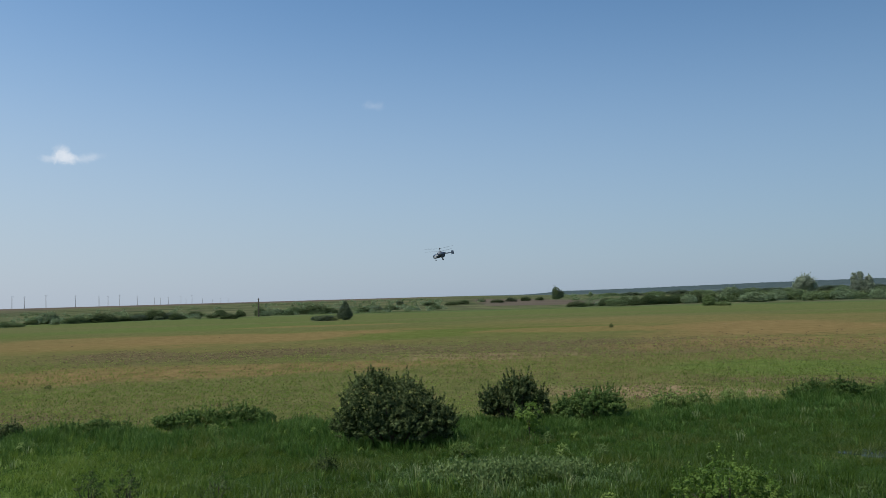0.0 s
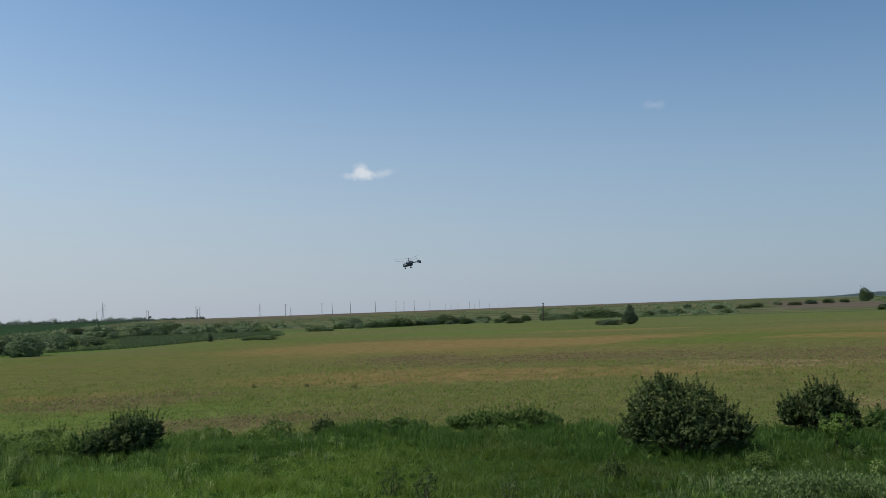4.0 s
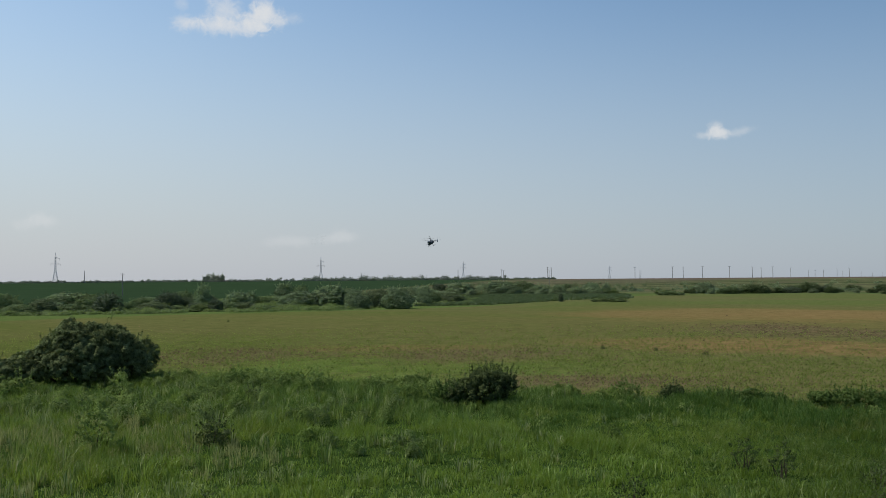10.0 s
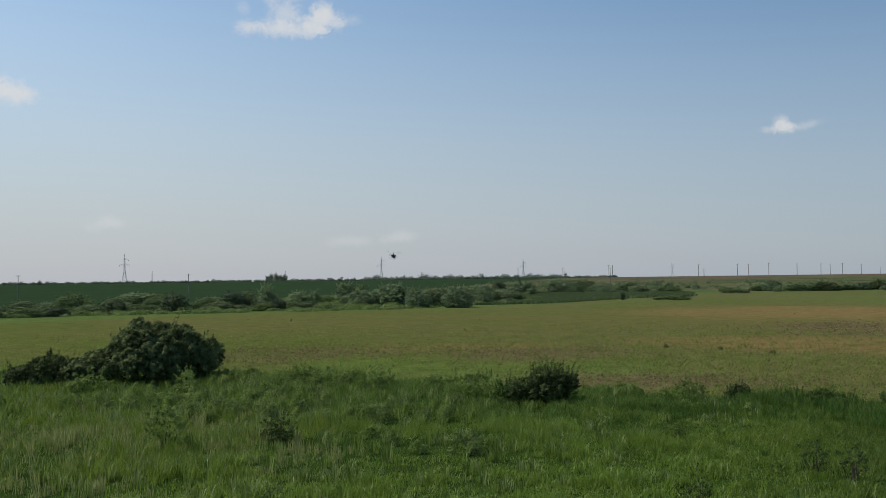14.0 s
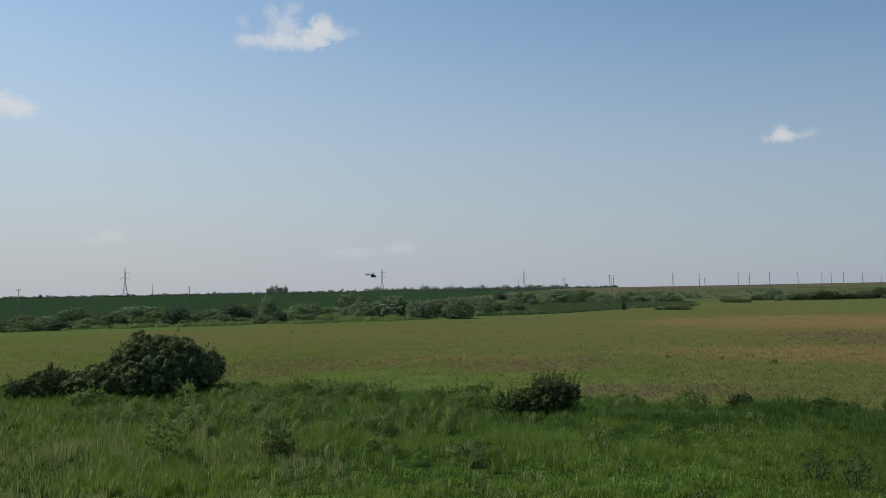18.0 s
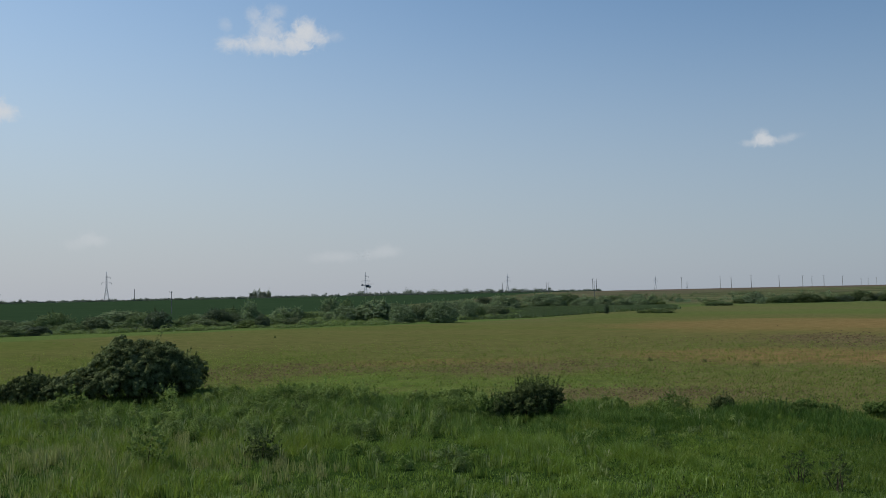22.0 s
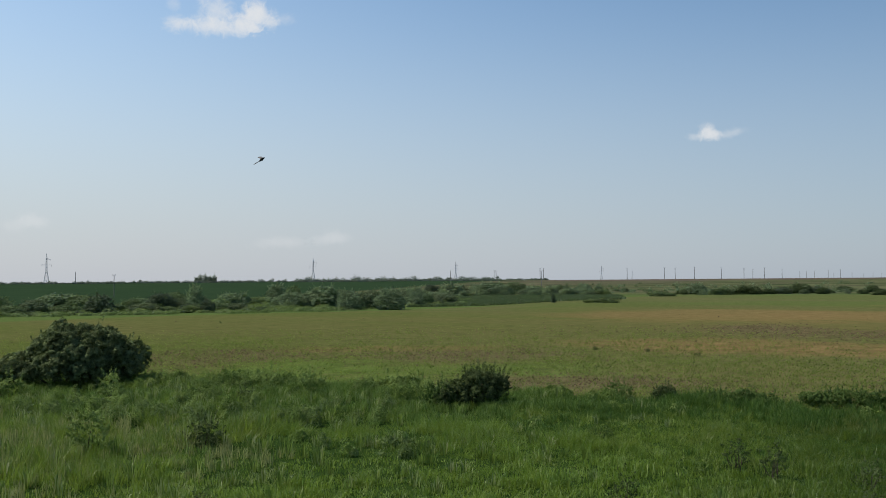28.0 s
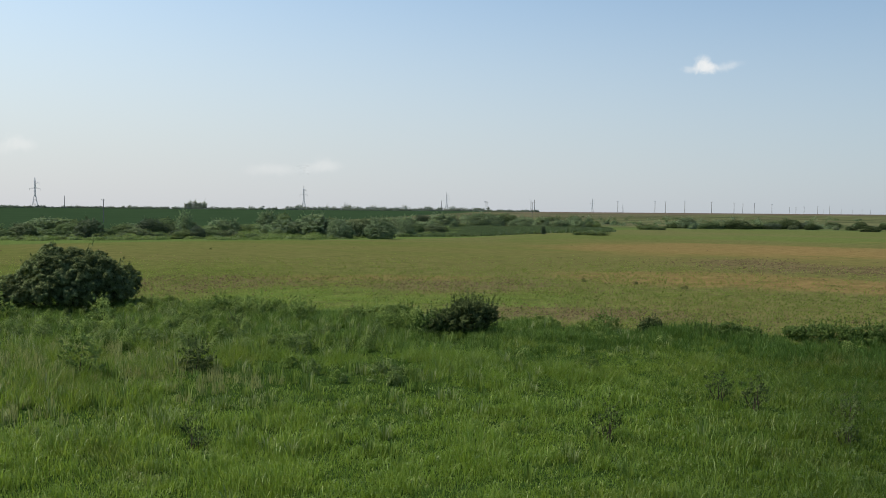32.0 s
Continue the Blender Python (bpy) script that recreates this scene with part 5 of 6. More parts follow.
# ---- far woods ----
def far_wood(name, label, rng, x, y, height, width, leaf, count, size, sink=0.25):
    """A distant tree line: every tree a ragged heap of leaf clumps."""
    n = len(x)
    z = terrain(x, y)
    d = rng.normal(0, 1, (n * 10, 3))
    d /= np.linalg.norm(d, axis=1)[:, None]
    k = np.repeat(np.arange(n), 10)
    c = np.stack([x[k] + d[:, 0] * width[k] * 0.42, y[k] + d[:, 1] * width[k] * 0.42, height[k] * 0.42 + d[:, 2] * height[k] * 0.45], 1)
    base = np.repeat(z[k] - sink * height[k], count)
    me = leaves(name, rng, c, width[k] * 0.14, count, size)
    co = np.empty(len(me.vertices) * 3, np.float32)
    me.vertices.foreach_get("co", co)
    co = co.reshape(-1, 3)
    co[:, 2] += np.repeat(base, 4)
    me.vertices.foreach_set("co", co.ravel())
    me.materials.append(leaf)
    return tagged(new(name, me), label, "trees", kind="stuff")


rng = np.random.default_rng(61)
a = radians(1) * np.concatenate([rng.uniform(33, 74, 900), rng.uniform(36, 49, 170), rng.uniform(33, 74, 60)])
r = np.concatenate([rng.uniform(760, 960, 900), rng.uniform(800, 900, 230)])
h = np.concatenate([0.8 + 1.2 * rng.random(900) ** 2.5, rng.uniform(1.8, 4.4, 170), rng.uniform(1.8, 3.4, 60)])
h *= 0.45 + 1.15 * (0.5 + 0.5 * np.sin(np.degrees(a) * 2.3 + 1) * np.sin(np.degrees(a) * 6.1)) + 0.35 * rng.random(len(h))
far_wood("far_tree_line", "dark tree line on the horizon behind the green field", rng, -r * np.sin(a), r * np.cos(a), h, h * np.where(h > 2.1, rng.uniform(0.7, 1.2, len(h)), rng.uniform(1.4, 2.6, len(h))), leaf_line_hazed, 50, 0.5)
for i, (da, h) in enumerate(((-0.55, 4.5), (-0.3, 6.8), (0.0, 7.4), (0.25, 5.2), (0.5, 6.4))):
    x, y = polar(54.45 - da, 800 + 12 * (i % 3))
    w = h * 0.3
    tree("tree", "grey-green roadside tree on the horizon", x, y, 1.2, [(0, 0, h * 0.6, w, w, h * 0.36), (w * 0.5, 0, h * 0.32, w * 1.1, w, h * 0.3), (-w * 0.5, 0, h * 0.3, w, w, h * 0.28)], 80 + i, leaf_hazed, 40, 60, 0.45, 0.6)


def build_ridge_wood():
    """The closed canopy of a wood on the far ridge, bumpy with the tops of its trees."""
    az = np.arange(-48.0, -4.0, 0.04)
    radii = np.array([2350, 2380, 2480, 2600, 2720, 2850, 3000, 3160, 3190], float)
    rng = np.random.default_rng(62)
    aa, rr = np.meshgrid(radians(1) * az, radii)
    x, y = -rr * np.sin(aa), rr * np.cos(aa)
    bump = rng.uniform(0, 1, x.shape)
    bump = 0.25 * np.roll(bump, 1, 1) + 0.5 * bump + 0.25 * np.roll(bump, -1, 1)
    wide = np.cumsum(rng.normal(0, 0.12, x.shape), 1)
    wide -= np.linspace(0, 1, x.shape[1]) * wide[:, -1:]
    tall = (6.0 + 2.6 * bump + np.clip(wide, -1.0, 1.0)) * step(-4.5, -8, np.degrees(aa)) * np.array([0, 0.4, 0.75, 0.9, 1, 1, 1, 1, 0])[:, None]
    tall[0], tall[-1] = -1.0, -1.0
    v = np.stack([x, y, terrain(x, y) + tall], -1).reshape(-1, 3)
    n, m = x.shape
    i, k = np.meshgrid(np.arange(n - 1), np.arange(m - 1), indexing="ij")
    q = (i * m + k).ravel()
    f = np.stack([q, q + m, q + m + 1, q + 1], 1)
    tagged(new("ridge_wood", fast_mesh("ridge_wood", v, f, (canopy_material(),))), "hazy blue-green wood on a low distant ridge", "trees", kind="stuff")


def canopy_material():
    g = Graph("hazed_canopy")
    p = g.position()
    # blue-grey of the distance haze is mixed straight into the tree tops
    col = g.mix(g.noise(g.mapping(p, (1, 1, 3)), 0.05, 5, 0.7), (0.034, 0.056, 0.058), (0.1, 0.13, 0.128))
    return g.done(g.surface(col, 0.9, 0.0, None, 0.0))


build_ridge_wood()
a, r = radians(1) * rng.uniform(-30, -7, 260), rng.uniform(420, 1500, 260)
h = rng.uniform(1.5, 3.5, 260)
far_wood("far_scrub", "scattered green scrub in the distance", rng, -r * np.sin(a), r * np.cos(a), h, h * 2.4, leaf_mid, 22, 0.45)


a, r = radians(1) * np.concatenate([rng.uniform(14, 41, 220), rng.uniform(0, 12, 230), rng.uniform(-31, -9, 150)]), np.concatenate([285 + 150 * rng.random(220) ** 1.5, 275 + 220 * rng.random(230) ** 1.3, rng.uniform(310, 420, 150)])
h = np.concatenate([rng.uniform(0.6, 2.0, 220), rng.uniform(0.7, 1.9, 230), rng.uniform(1.4, 3.2, 150)])
half = rng.random(len(a)) < 0.5
for pick, leaf, word in ((half, leaf_mid, "green"), (~half, leaf_grey, "grey-green")):
    far_wood("far_shrubs", word + " shrubs scattered over the far slope", rng, (-r * np.sin(a))[pick], (r * np.cos(a))[pick], h[pick], h[pick] * 1.7, leaf, 34, 0.2)


# ---- reeds ----
def build_reeds():
    rng = np.random.default_rng(71)
    n = 60000
    u, v = rng.random(n), rng.random(n) ** 1.4
    fx, fy, bx, by = -121 + 22 * u, 136 + 46 * u, -176 + 57 * u, 197 + 21 * u
    x, y = fx + (bx - fx) * v + rng.normal(0, 0.8, n), fy + (by - fy) * v + rng.normal(0, 0.8, n)
    z = terrain(x, y)
    h = rng.uniform(0.25, 0.55, n)
    a = rng.uniform(0, np.pi, n)
    side = np.stack([np.cos(a), np.sin(a), 0 * a], 1) * 0.17
    foot = np.stack([x, y, z], 1)
    tip = foot + np.stack([rng.normal(0, 0.3, n), rng.normal(0, 0.3, n), h], 1)
    vv = np.stack([foot - side, foot + side, tip + side * 0.4, tip - side * 0.4], 1).reshape(-1, 3)
    me = fast_mesh("reed_bed", vv, np.arange(4 * n).reshape(-1, 4), (leaf_reed,))
    tagged(new("reed_bed", me), "grey-green reed bed at the end of the crop field", "reeds", kind="stuff")


build_reeds()


# ---- poles and pylons ----
def utility_pole(label, height=9.0, arm=True, thick=1.0):
    root = tagged(new("utility_pole"), label, "pole", group="poles on the horizon")
    bm = bmesh.new()
    tube(bm, ((0, 0, -0.4), (0, 0, height * 0.5), (0, 0, height)), (0.26 * thick, 0.22 * thick, 0.17 * thick), 8)
    part("shaft", bm, concrete_mat, root)
    if arm:
        part("crossarm", box(2.2 * thick, 0.14 * thick, 0.14 * thick, (0, -0.12, height - 0.35), 0.02), steel_mat, root)
        for dx in (-thick, 0.0, thick):
            bm = bmesh.new()
            tube(bm, ((dx, -0.12, height - 0.28), (dx, -0.12, height - 0.1), (dx, -0.12, height + 0.08)), (0.05 * thick, 0.09 * thick, 0.05 * thick), 6)
            part("insulator", bm, glass_insulator, root)
    return root


def lattice_pylon(height=27.0):
    """A steel lattice tower: four legs, bracing, a long lower arm and one upper arm."""
    root = tagged(new("lattice_pylon"), "grey steel lattice power pylon on the horizon", "pylon", group="pylons")
    knee, half, waist = height * 0.42, 2.4, 0.62
    corners = ((1, 1), (-1, 1), (-1, -1), (1, -1))
    for sx, sy in corners:
        bm = bmesh.new()
        tube(bm, ((sx * half, sy * half, -0.5), (sx * waist, sy * waist, knee), (sx * 0.42, sy * 0.42, height * 0.86), (0, 0, height)), (0.16, 0.14, 0.12, 0.1), 4)
        part("leg", bm, steel_mat, root)
    levels = [(0.0, half), (knee * 0.4, half - (half - waist) * 0.4), (knee * 0.75, half - (half - waist) * 0.75), (knee, waist)]
    levels += [(knee + (height * 0.86 - knee) * k / 5, waist - (waist - 0.42) * k / 5) for k in range(1, 6)]
    for i in range(4):
        (ax, ay), (bx, by) = corners[i], corners[(i + 1) % 4]
        bm = bmesh.new()
        for (z0, h0), (z1, h1) in zip(levels, levels[1:]):
            tube(bm, ((ax * h0, ay * h0, z0), (bx * h1, by * h1, z1)), (0.07, 0.07), 4)
            tube(bm, ((bx * h0, by * h0, z0), (ax * h1, ay * h1, z1)), (0.07, 0.07), 4)
        part("brace", bm, steel_mat, root)
    for z, left, right in ((height * 0.62, -4.4, 4.4), (height * 0.8, 0, 3.6)):
        for end in (left, right):
            if end:
                bm = bmesh.new()
                for sy in (-0.5, 0.5):
                    tube(bm, ((0, sy, z), (end, 0, z + 0.1)), (0.1, 0.07), 4)
                    tube(bm, ((0, sy, z + 1.3), (end, 0, z + 0.1)), (0.08, 0.06), 4)
                part("crossarm", bm, steel_mat, root)
                bm = bmesh.new()
                tube(bm, ((end * 0.97, 0, z), (end * 0.97, 0, z - 0.7), (end * 0.97, 0, z - 1.4)), (0.05, 0.11, 0.05), 6)
                part("insulator", bm, glass_insulator, root)
    return root


POLES = [(-381, 791), (-384, 821), (-346, 780), (-348, 847), (-351, 913), (-377, 1007), (-331, 916), (-356, 1042), (-468, 1450), (-473, 1498), (-433, 1410), (-364, 1242), (-566, 1970), (-336, 1197),
         (-518, 1925), (-624, 2418), (-548, 2205), (-562, 2339), (-415, 781), (-573, 779), (-448, 679), (-918, 909)]
PLAIN = [(-373, 570), (-624, 333), (-493, 606)]
first = utility_pole("slim grey concrete utility pole on the horizon", 11.0)
bare = utility_pole("bare grey post on the horizon", 9.0, False)
for first_ob, spots in ((first, POLES), (bare, PLAIN)):
    for i, (x, y) in enumerate(spots):
        m = pose(x, y, ground_z(x, y), random.uniform(-1, 1), random.uniform(-1, 1), 35 + 10 * (i % 3))
        if i:
            copy_thing(first_ob, m)
        else:
            first_ob.matrix_basis = m
field_pole = utility_pole("grey utility pole standing behind the shrubs", 7.0, True, 0.5)
tagged(field_pole, group="poles in the valley")
for i, (x, y) in enumerate(((-263.8, 99.7), (-252.3, 147.0), (-254.6, 347.7), (-227.5, 345.9))):
    m = pose(x, y, ground_z(x, y), 0, 0, 50 - 12 * i)
    if i:
        copy_thing(field_pole, m)
    else:
        field_pole.matrix_basis = m
post = tagged(new("post"), "dark bare wooden post in front of shrubs", "pole")
bm = bmesh.new()
tube(bm, ((0, 0, -0.3), (0, 0, 2.7), (0, 0, 5.4)), (0.2, 0.18, 0.15), 8)
part("shaft", bm, wood_mat, post)
part("top_bracket", box(0.5, 0.2, 0.2, (0, 0, 5.2), 0.03), wood_mat, post)
post.matrix_basis = pose(-54.8, 265.4, ground_z(-54.8, 265.4))
pylon = lattice_pylon()
for i, (x, y) in enumerate(((-774, 386), (-748, 677), (-795, 989), (-868, 1530), (-1317, 2511))):
    m = pose(x, y, ground_z(x, y), 0, 0, math.degrees(math.atan2(-x, y)) + 8)
    if i:
        copy_thing(pylon, m)
    else:
        pylon.matrix_basis = m

# ---- helicopter ----
paint_mat = plain_material("helicopter_paint", (0.05, 0.07, 0.1), (0.07, 0.09, 0.13), 2, 0.4, 0.0, 0.5)
white_mat = plain_material("white_paint", (0.5, 0.52, 0.55), (0.62, 0.64, 0.66), 2, 0.4, 0.0, 0.5)
fin_mat = plain_material("fin_paint", (0.1, 0.13, 0.18), (0.15, 0.19, 0.25), 2, 0.4, 0.0, 0.5)
dark_mat = plain_material("dark_rubber", (0.02, 0.02, 0.02), (0.04, 0.04, 0.04), 6, 0.7)
blade_mat = plain_material("rotor_blade", (0.06, 0.06, 0.065), (0.1, 0.1, 0.11), 1, 0.5)


def glass_material():
    g = Graph("cockpit_glass")
    return g.done(g.surface((0.1, 0.13, 0.16), 0.08, 0.0, None, 0.9))


glass_mat = glass_material()


def build_helicopter():
    """A small twin-boom utility helicopter with two rotors on one mast; its nose points along +x."""
    heli = tagged(new("helicopter"), "dark twin-boom helicopter with coaxial rotors flying over the fields", "helicopter")
    part("cabin", loft([(2.75, 0.25, 0.25, 1.15), (2.5, 0.7, 0.6, 1.2), (1.9, 0.9, 0.85, 1.35), (0.9, 0.95, 0.95, 1.45), (0.1, 0.9, 0.9, 1.5), (-0.2, 0.6, 0.6, 1.6)]), paint_mat, heli)
    part("windscreen", loft([(2.82, 0.3, 0.25, 1.35), (2.55, 0.72, 0.42, 1.55), (1.95, 0.92, 0.5, 1.75), (1.3, 0.96, 0.45, 1.85)]), glass_mat, heli, "curved cockpit glass")
    for s in (-1, 1):
        part("door_panel", box(1.3, 0.05, 0.8, (1.0, s * 0.95, 1.75), 0.02), white_mat, heli, "white cabin door")
        part("nose_panel", box(0.9, 0.06, 0.9, (1.9, s * 0.9, 1.3), 0.02), white_mat, heli, "white side panel")
    part("hopper", loft([(-0.1, 0.7, 0.7, 1.4), (-0.7, 0.85, 0.85, 1.3), (-1.5, 0.8, 0.75, 1.35), (-2.0, 0.4, 0.45, 1.55)]), paint_mat, heli, "chemical hopper behind the cabin")
    part("roof_fairing", loft([(1.1, 0.3, 0.15, 2.4), (0.6, 0.6, 0.4, 2.45), (-0.6, 0.7, 0.45, 2.45), (-1.8, 0.5, 0.35, 2.4), (-2.4, 0.2, 0.15, 2.35)]), paint_mat, heli)
    for s in (-1, 1):
        part("engine_pod", loft([(1.0, 0.2, 0.2, 2.0), (0.7, 0.42, 0.45, 2.0), (-0.3, 0.5, 0.52, 2.0), (-1.1, 0.4, 0.42, 2.0), (-1.5, 0.15, 0.15, 2.0)]), paint_mat, heli, "radial engine pod").location = (0, s * 1.45, 0)
        bm = bmesh.new()
        tube(bm, ((-1.0, s * 0.75, 2.15), (-3.0, s * 0.85, 2.1), (-5.0, s * 0.95, 2.1)), (0.24, 0.18, 0.13), 8)
        part("tail_boom", bm, paint_mat, heli)
        part("tail_fin", box(1.1, 0.08, 1.35, (-5.1, s * 1.85, 2.15), 0.02, 0.8), fin_mat, heli, "blue-grey end-plate fin")
        for x, y, h in ((1.9, 0.55, 0.0), (-0.9, 1.3, 0.0)):
            bm = bmesh.new()
            tube(bm, ((x, s * y * 0.7, 0.9), (x - 0.05, s * y, -0.1)), (0.09, 0.07), 6)
            leg = part("landing_strut", bm, dark_mat, heli)
            bm = bmesh.new()
            w = 0.32 if x < 0 else 0.2
            tube(bm, ((x - 0.05, s * y - 0.1, w - 0.4), (x - 0.05, s * y, w - 0.4), (x - 0.05, s * y + 0.1, w - 0.4)), (w * 0.85, w, w * 0.85), 14)
            part("wheel", bm, dark_mat, leg, "black rubber wheel")
    part("tailplane", box(0.95, 3.9, 0.1, (-5.0, 0, 2.1), 0.03), paint_mat, heli)
    bm = bmesh.new()
    tube(bm, ((-0.6, -3.2, 0.55), (-0.6, 0, 0.65), (-0.6, 3.2, 0.55)), (0.05, 0.06, 0.05), 6)
    part("spray_boom", bm, dark_mat, heli, "thin crosswise spray boom")
    bm = bmesh.new()
    tube(bm, ((-0.2, 0, 2.6), (-0.2, 0, 3.4), (-0.2, 0, 4.45)), (0.22, 0.14, 0.1), 8)
    part("mast", bm, dark_mat, heli)
    rotors = []
    for z, spin in ((3.15, 1), (4.25, -1)):
        bm = bmesh.new()
        tube(bm, ((0, 0, -0.15), (0, 0, 0.15)), (0.28, 0.2), 10)
        hub = part("rotor", bm, dark_mat, heli, "three-blade rotor")
        hub.location = (-0.2, 0, z)
        for k in range(3):
            bm = bmesh.new()
            rings = []
            for r, c, zz in ((0.2, 0.08, 0.0), (0.9, 0.14, 0.02), (3.5, 0.13, 0.12), (6.4, 0.11, 0.32), (6.5, 0.05, 0.33)):
                rings.append([bm.verts.new((r, c * a, zz + b)) for a, b in ((-1, 0), (0.3, 0.03), (1, 0.0), (0.3, -0.03))])
            for a, b in zip(rings, rings[1:]):
                for j in range(4):
                    bm.faces.new((a[j], a[(j + 1) % 4], b[(j + 1) % 4], b[j]))
            bm.faces.new(rings[0][::-1])
            bm.faces.new(rings[-1])
            bmesh.ops.rotate(bm, verts=bm.verts[:], cent=(0, 0, 0), matrix=Matrix.Rotation(radians(120 * k), 3, "Z"))
            part("blade", bm, blade_mat, hub)
        rotors.append((hub, z, spin))
    return heli, rotors


helicopter, rotor_parts = build_helicopter()

# ---- swallow ----
feather_mat = plain_material("dark_feathers", (0.015, 0.018, 0.025), (0.03, 0.035, 0.05), 60, 0.5)
belly_mat = plain_material("pale_feathers", (0.35, 0.32, 0.28), (0.5, 0.47, 0.42), 60, 0.8)


def build_swallow():
    """A swallow with its beak along +x: body, head, two wings and a forked tail."""
    bird = tagged(new("swallow"), "dark swallow with long pointed wings in flight", "bird")
    part("body", loft([(0.055, 0.012, 0.012, 0), (0.035, 0.022, 0.022, 0), (0.0, 0.026, 0.025, -0.002), (-0.05, 0.016, 0.015, 0), (-0.08, 0.008, 0.006, 0.002)], 10), feather_mat, bird)
    head = part("head", loft([(0.1, 0.002, 0.002, 0.004), (0.088, 0.006, 0.005, 0.005), (0.08, 0.016, 0.015, 0.006), (0.062, 0.019, 0.018, 0.006), (0.045, 0.014, 0.014, 0.003)], 10), feather_mat, bird)
    part("breast", loft([(0.04, 0.01, 0.008, -0.014), (0.01, 0.019, 0.012, -0.017), (-0.04, 0.012, 0.008, -0.011)], 8), belly_mat, bird, "pale breast feathers")
    wings = []
    for s in (-1, 1):
        bm = bmesh.new()
        lead = [bm.verts.new(p) for p in ((0.035, 0, 0.004), (0.05, s * 0.05, 0.006), (0.03, s * 0.1, 0.005), (-0.03, s * 0.155, 0.002))]
        rear = [bm.verts.new(p) for p in ((-0.03, 0, 0.002), (-0.02, s * 0.05, 0.001), (-0.03, s * 0.095, 0.001), (-0.045, s * 0.16, 0.0))]
        for i in range(3):
            bm.faces.new((lead[i], lead[i + 1], rear[i + 1], rear[i]))
        made = bmesh.ops.extrude_face_region(bm, geom=bm.faces[:])
        bmesh.ops.translate(bm, verts=[e for e in made["geom"] if isinstance(e, bmesh.types.BMVert)], vec=(0, 0, -0.003))
        bmesh.ops.recalc_face_normals(bm, faces=bm.faces[:])
        w = part("wing", bm, feather_mat, bird)
        w.location = (0.01, s * 0.015, 0.01)
        wings.append((w, s))
        bm = bmesh.new()
        tube(bm, ((-0.07, s * 0.004, 0.002), (-0.13, s * 0.016, 0.002), (-0.21, s * 0.036, 0.0)), (0.008, 0.007, 0.002), 5)
        part("tail_streamer", bm, feather_mat, bird)
    return bird, wings


swallow, swallow_wings = build_swallow()


# ---- beetle ----
def build_beetle():
    """A small flying beetle with its head along +x and its wing cases raised."""
    beetle = tagged(new("flying_beetle"), "small dark beetle flying off with spread wings", "insect")
    part("body", loft([(0.0014, 0.0004, 0.0004, 0), (0.0007, 0.0009, 0.0008, 0), (-0.0007, 0.001, 0.0009, -0.0001), (-0.002, 0.0006, 0.0005, -0.0001)], 10), feather_mat, beetle)
    part("head", loft([(0.0023, 0.0002, 0.0002, 0), (0.002, 0.0005, 0.0004, 0), (0.0014, 0.0005, 0.0004, 0)], 8), feather_mat, beetle)
    for s in (-1, 1):
        case = part("wing_case", loft([(0.0012, 0.0002, 0.0001, 0), (0.0003, 0.0006, 0.0002, 0), (-0.001, 0.0005, 0.0002, 0), (-0.002, 0.0002, 0.0001, 0)], 8), feather_mat, beetle, "glossy dark wing case")
        case.matrix_basis = pose(0, s * 0.0011, 0.001, s * 35, 0, s * 25)
        wing = part("wing", box(0.0013, 0.0028, 0.0001, (0, s * 0.0018, 0), 0.0, 0.7), belly_mat, beetle, "thin pale flight wing")
        wing.matrix_basis = pose(0, 0, 0.0007, s * 15, 0, 0)
    return beetle


beetle = build_beetle()


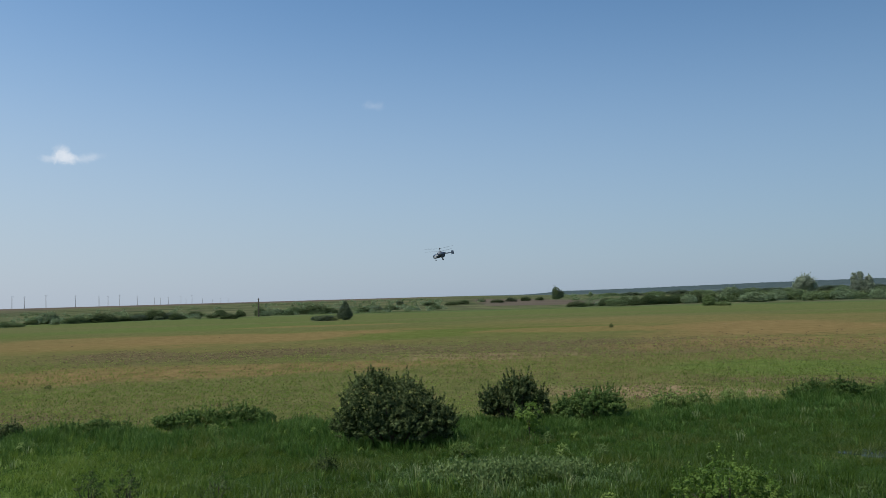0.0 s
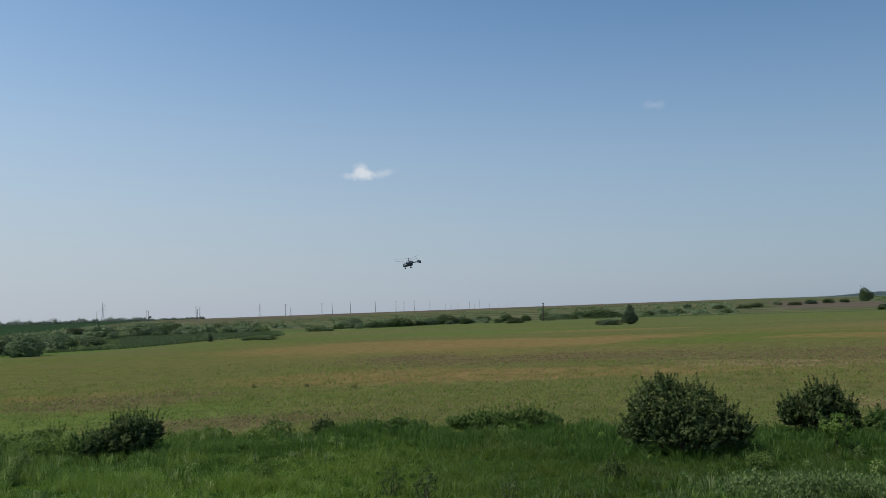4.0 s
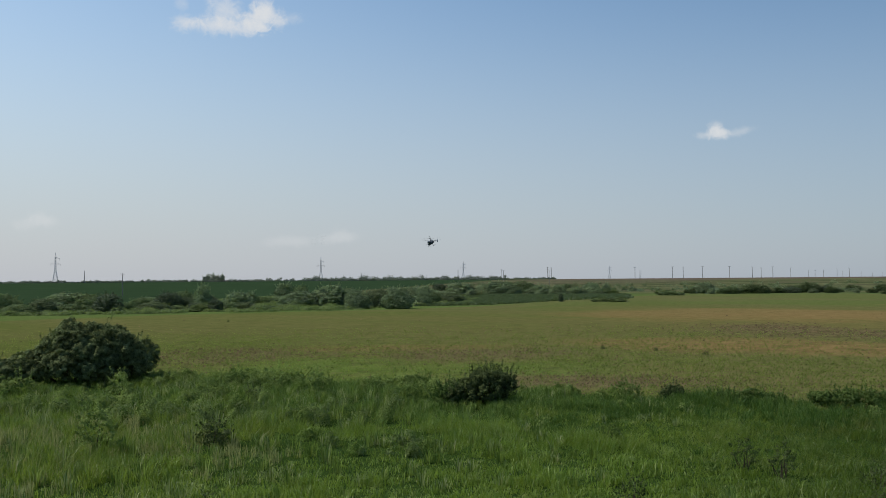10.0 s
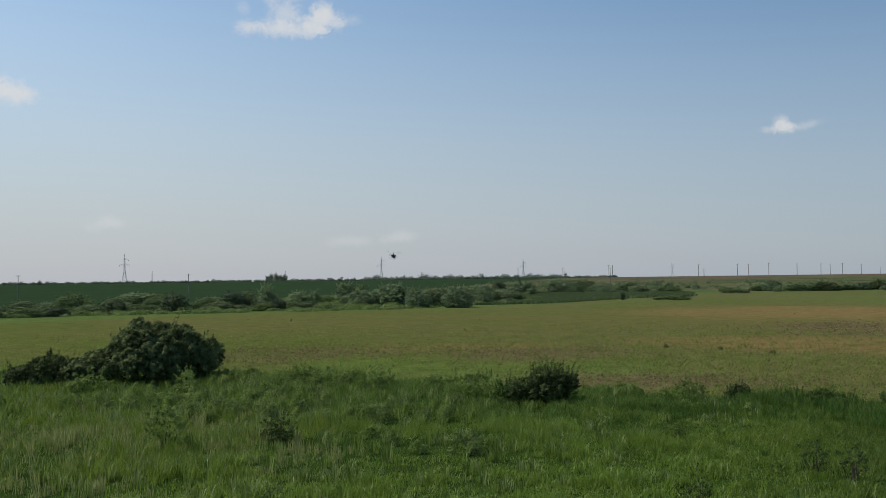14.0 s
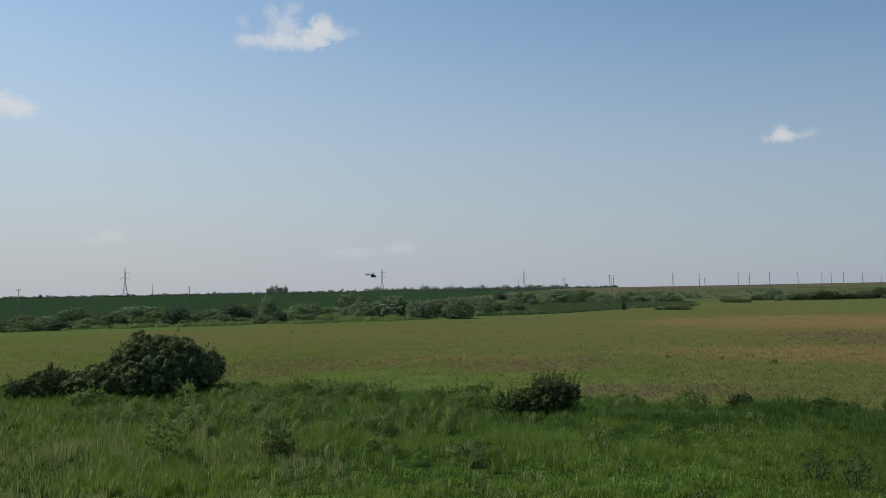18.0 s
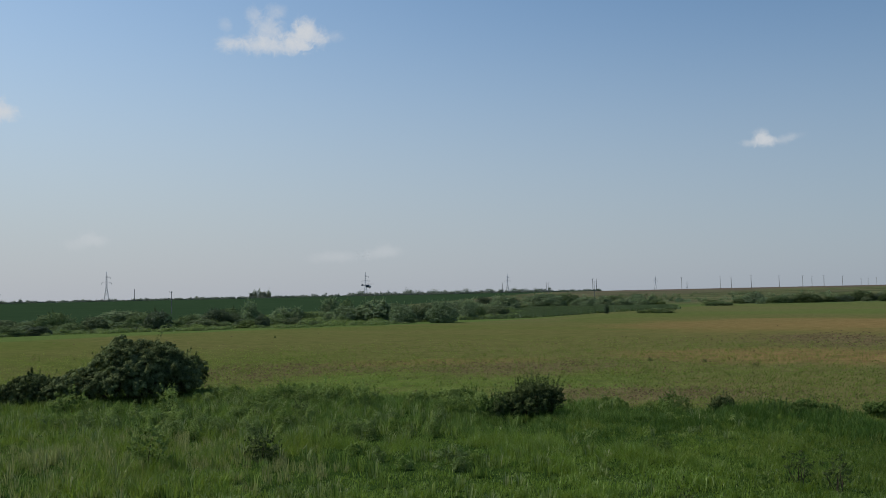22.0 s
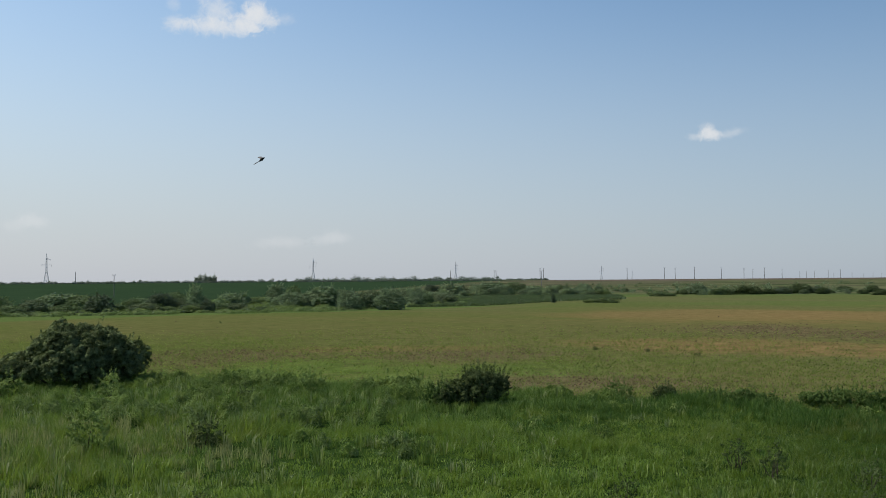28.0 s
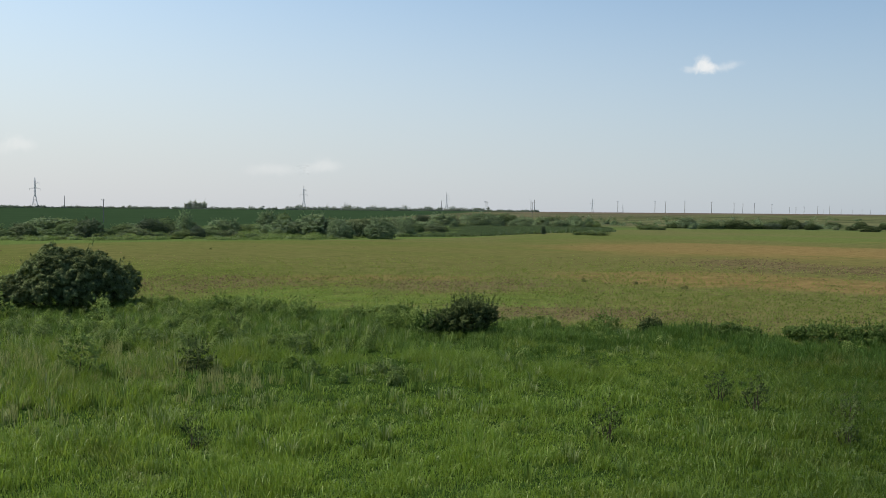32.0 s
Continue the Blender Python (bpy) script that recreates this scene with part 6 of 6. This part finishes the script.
# ---- clouds ----
def cloud(label, az, el, puffs, unit, strength, dist=4200.0):
    """Vapour far off that glows by itself in place of sunlight: soft puffs (x, z, half width, half height, weight) with
    torn edges, in two thin sheets one behind the other.
    """
    g = Graph("cloud_vapour")
    p = g.local()
    warp = g.noise(p, 0.019 / unit, 4, 0.55, 0.9)
    fine = g.noise(p, 0.045 / unit, 4, 0.6, 0.5)
    total = None
    for x, z, wide, high, weight in puffs:
        n = g.tree.nodes.new("ShaderNodeMapping")
        n.vector_type = "TEXTURE"
        g.put(p, n.inputs["Vector"])
        n.inputs["Location"].default_value = (x * unit, 0, z * unit)
        n.inputs["Scale"].default_value = (wide * unit, 4000, high * unit)
        d = g.math("ADD", g.length(n.outputs[0]), g.math("MULTIPLY", g.math("SUBTRACT", warp, 0.5), 1.9))
        m = g.math("MULTIPLY", g.band(d, 1.5, 0.2), weight)
        total = m if total is None else g.math("SUBTRACT", g.math("ADD", total, m), g.math("MULTIPLY", total, m))
    alpha = g.math("MULTIPLY", g.math("MULTIPLY", g.math("POWER", total, 1.3), g.math("ADD", 0.55, g.math("MULTIPLY", fine, 0.8))), strength, True)
    e = g.tree.nodes.new("ShaderNodeEmission")
    e.inputs["Color"].default_value = (0.92, 0.955, 1.0, 1)
    e.inputs["Strength"].default_value = 0.93
    clear = g.tree.nodes.new("ShaderNodeBsdfTransparent")
    material = g.done(g.blend(alpha, clear.outputs[0], e.outputs[0]))
    xs = [q[0] for q in puffs]
    zs = [q[1] for q in puffs]
    big = max(q[2] for q in puffs) * 1.5
    x0, x1, z0, z1 = (min(xs) - big) * unit, (max(xs) + big) * unit, (min(zs) - big) * unit, (max(zs) + big) * unit
    ob = tagged(new("cloud"), label, "cloud")
    for layer in range(2):
        v, f = [], []
        for i in range(11):
            for j in range(7):
                u, w = i / 10, j / 6
                v.append((x0 + (x1 - x0) * u, layer * 60 + 40 * math.sin(u * 3.1) * math.sin(w * 3.1), z0 + (z1 - z0) * w))
        for i in range(10):
            for j in range(6):
                a = i * 7 + j
                f.append((a, a + 7, a + 8, a + 1))
        part("vapour", fast_mesh("vapour", v, f, (material,), True), None, ob)
    x, y = polar(az, dist)
    ob.matrix_basis = pose(x, y, EYE + dist * math.tan(radians(el)), 0, 0, az)


cloud("small white cumulus cloud with a thin tail", 22.85, 9.0, [(-10, 6, 40, 40, 1), (8, -8, 42, 26, 0.95), (-52, -16, 56, 17, 0.5), (70, -10, 52, 20, 0.38), (125, 2, 30, 20, 0.3), (165, 8, 34, 14, 0.12)], 0.88, 0.58)
cloud("ragged white cumulus cloud high in the sky", 52.9, 16.6, [(120, 15, 66, 62, 1), (190, -22, 46, 36, 0.75), (75, -38, 75, 46, 0.9), (-70, -62, 190, 42, 0.8), (-70, 15, 85, 70, 0.6), (-140, 95, 40, 38, 0.4), (-30, 118, 52, 34, 0.38),
      (-285, 40, 34, 28, 0.3), (-270, -58, 60, 36, 0.5), (275, -10, 50, 24, 0.3)], 0.91, 0.68)
cloud("white cloud with a soft edge", 69.9, 11.25, [(0, 0, 90, 54, 0.9), (-90, 15, 80, 60, 0.9), (75, -16, 56, 32, 0.8), (-170, 0, 90, 70, 0.9), (-20, 55, 34, 22, 0.3)], 0.91, 0.65)
cloud("faint low cloud near the horizon", 49.8, 2.6, [(0, 0, 75, 32, 0.5), (-80, -8, 75, 28, 0.4), (70, -6, 65, 28, 0.4)], 0.91, 0.22)
cloud("faint low cloud near the horizon", 46.5, 2.8, [(0, 8, 54, 36, 0.6), (-60, -10, 64, 28, 0.5), (50, 0, 48, 26, 0.3)], 0.91, 0.26)
cloud("faint low cloud near the horizon", 64.4, 3.7, [(0, 8, 50, 34, 0.6), (-60, -20, 60, 30, 0.4), (50, -5, 40, 26, 0.4)], 0.91, 0.3)
cloud("faint wisp of cloud", 4.2, 12.4, [(-20, 0, 34, 20, 0.5), (25, -4, 30, 18, 0.5)], 0.91, 0.16)


# ---- what moves ----
def motions():
    path = [
        (0, -0.8, 355, 21.3, 88),
        (0.5, -17.5, 362.1, 21.9, 89),
        (1, -34.7, 368.4, 22.9, 91),
        (1.5, -52.4, 373.8, 23.9, 92),
        (2, -70.5, 378.5, 24.8, 93),
        (2.5, -88.4, 382.4, 25.6, 94),
        (4.5, -160.7, 390.8, 26.7, 99),
        (5, -178.2, 391.3, 26.6, 99),
        (5.5, -195.1, 393, 26.6, 99),
        (6, -212.5, 393.8, 27.1, 98),
        (6.5, -229.6, 394.3, 27.3, 98),
        (7, -246.1, 394.5, 27.8, 97),
        (7.5, -262.6, 394.3, 27.7, 95),
        (8, -278.6, 393.9, 27.6, 93),
        (8.5, -293.9, 393.6, 27.7, 89),
        (9, -309.3, 392.9, 27.5, 84),
        (9.5, -328.3, 396.8, 27.3, 77),
        (10, -346.7, 400.9, 27, 69),
        (10.5, -364.6, 405.1, 27.1, 63),
        (11, -382.4, 409.1, 26.5, 58),
        (11.5, -399.4, 413.7, 25.6, 54),
        (12, -415.8, 418.5, 25.1, 51),
        (12.5, -431.3, 424.2, 24.6, 48),
        (13, -447.1, 429.5, 23.5, 46),
        (13.5, -460, 434.1, 22.5, 42),
        (14, -472.2, 439.4, 21.8, 37),
        (14.5, -483.7, 445.3, 21.8, 31),
        (17, -538.8, 477.6, 19.2, -2),
        (18, -549.8, 487.6, 18.1, -16),
        (19, -560.4, 498.4, 16.9, -24),
        (21, -579.6, 522, 14.1, -30),
        (22, -585.2, 532.4, 13.3, -30),
        (23, -589.7, 543.9, 12.6, -31),
        (24, -594.6, 555, 11.8, -31),
        (25, -598.4, 567.1, 11.1, -31),
        (25.5, -602.9, 570.4, 12.7, -31),
        (26.3, -600, 590, 6, -31),
        (27.3, -592, 640, 4.2, -31),
        (32, -590, 645, 4.2, -31),
    ]
    rows = []
    for t, x, y, z, head in path:
        rows.append((t, pose(x, y, z - 2.0) @ pose(0, 0, 0, 0, 0, head + 90) @ pose(0, 0, 0, 0, 6, 0)))
    walk(helicopter, rows)
    for hub, z, spin in rotor_parts:
        walk(hub, [(k / 15, pose(-0.2, 0, z, 0, 0, spin * 80 * k + 25)) for k in range(481)])
    flight = [
        (0, 30, -40, 12, 90, 0, 0), (20, -10, -50, 12, 150, 0, 0), (27, -30, -6, 5.5, -20, 0, 5), (27.5, -21.4, 5.5, 5.9, -32, 10, 10), (27.8, -18.22, 10.29, 6.26, -33, 10, 15),
        (27.9, -17.2, 11.89, 6.42, -38, 15, 22), (28.0, -16.19, 13.08, 7.3, -42, 20, 34), (28.1, -15.3, 14.08, 7.4, -46, 15, 26), (28.2, -14.46, 15.1, 6.48, 0, 30, -35), (28.3, -15.02, 14.54, 6.48, 70, 25, 30),
        (28.4, -16.94, 11.95, 7.86, 120, 10, 45), (28.6, -19.5, 7.0, 10.5, 150, 10, 20), (29.5, -25, -10, 12, 170, 0, 0), (32, -30, -50, 14, 180, 0, 0),
    ]
    walk(swallow, [(t, pose(x, y, z, 0, 0, head + 90) @ pose(0, 0, 0, bank, -climb, 0)) for t, x, y, z, head, bank, climb in flight])
    # the beetle passes overhead at an even pace, half a metre above eye level
    drift = [(0, 55.0), (23, 55.0), (23.8, 54.7), (24, 54.4), (24.2, 53.7), (24.4, 53.4), (24.6, 52.9), (24.8, 52.8), (25, 52.4), (32, 52.0)]
    rows = []
    for t, az in drift:
        x, y = polar(az, 1.87 + 1.79 * (t - 24))
        rows.append((t, pose(x, y, EYE + 0.58, 0, -8, az + 90)))
    walk(beetle, rows)
    for w, s in swallow_wings:
        beat = [(k * 0.1, pose(0.01, s * 0.015, 0.01, s * (36 + 32 * math.sin(k * 2.1)), 0, 0)) for k in range(321)]
        walk(w, beat)


motions()
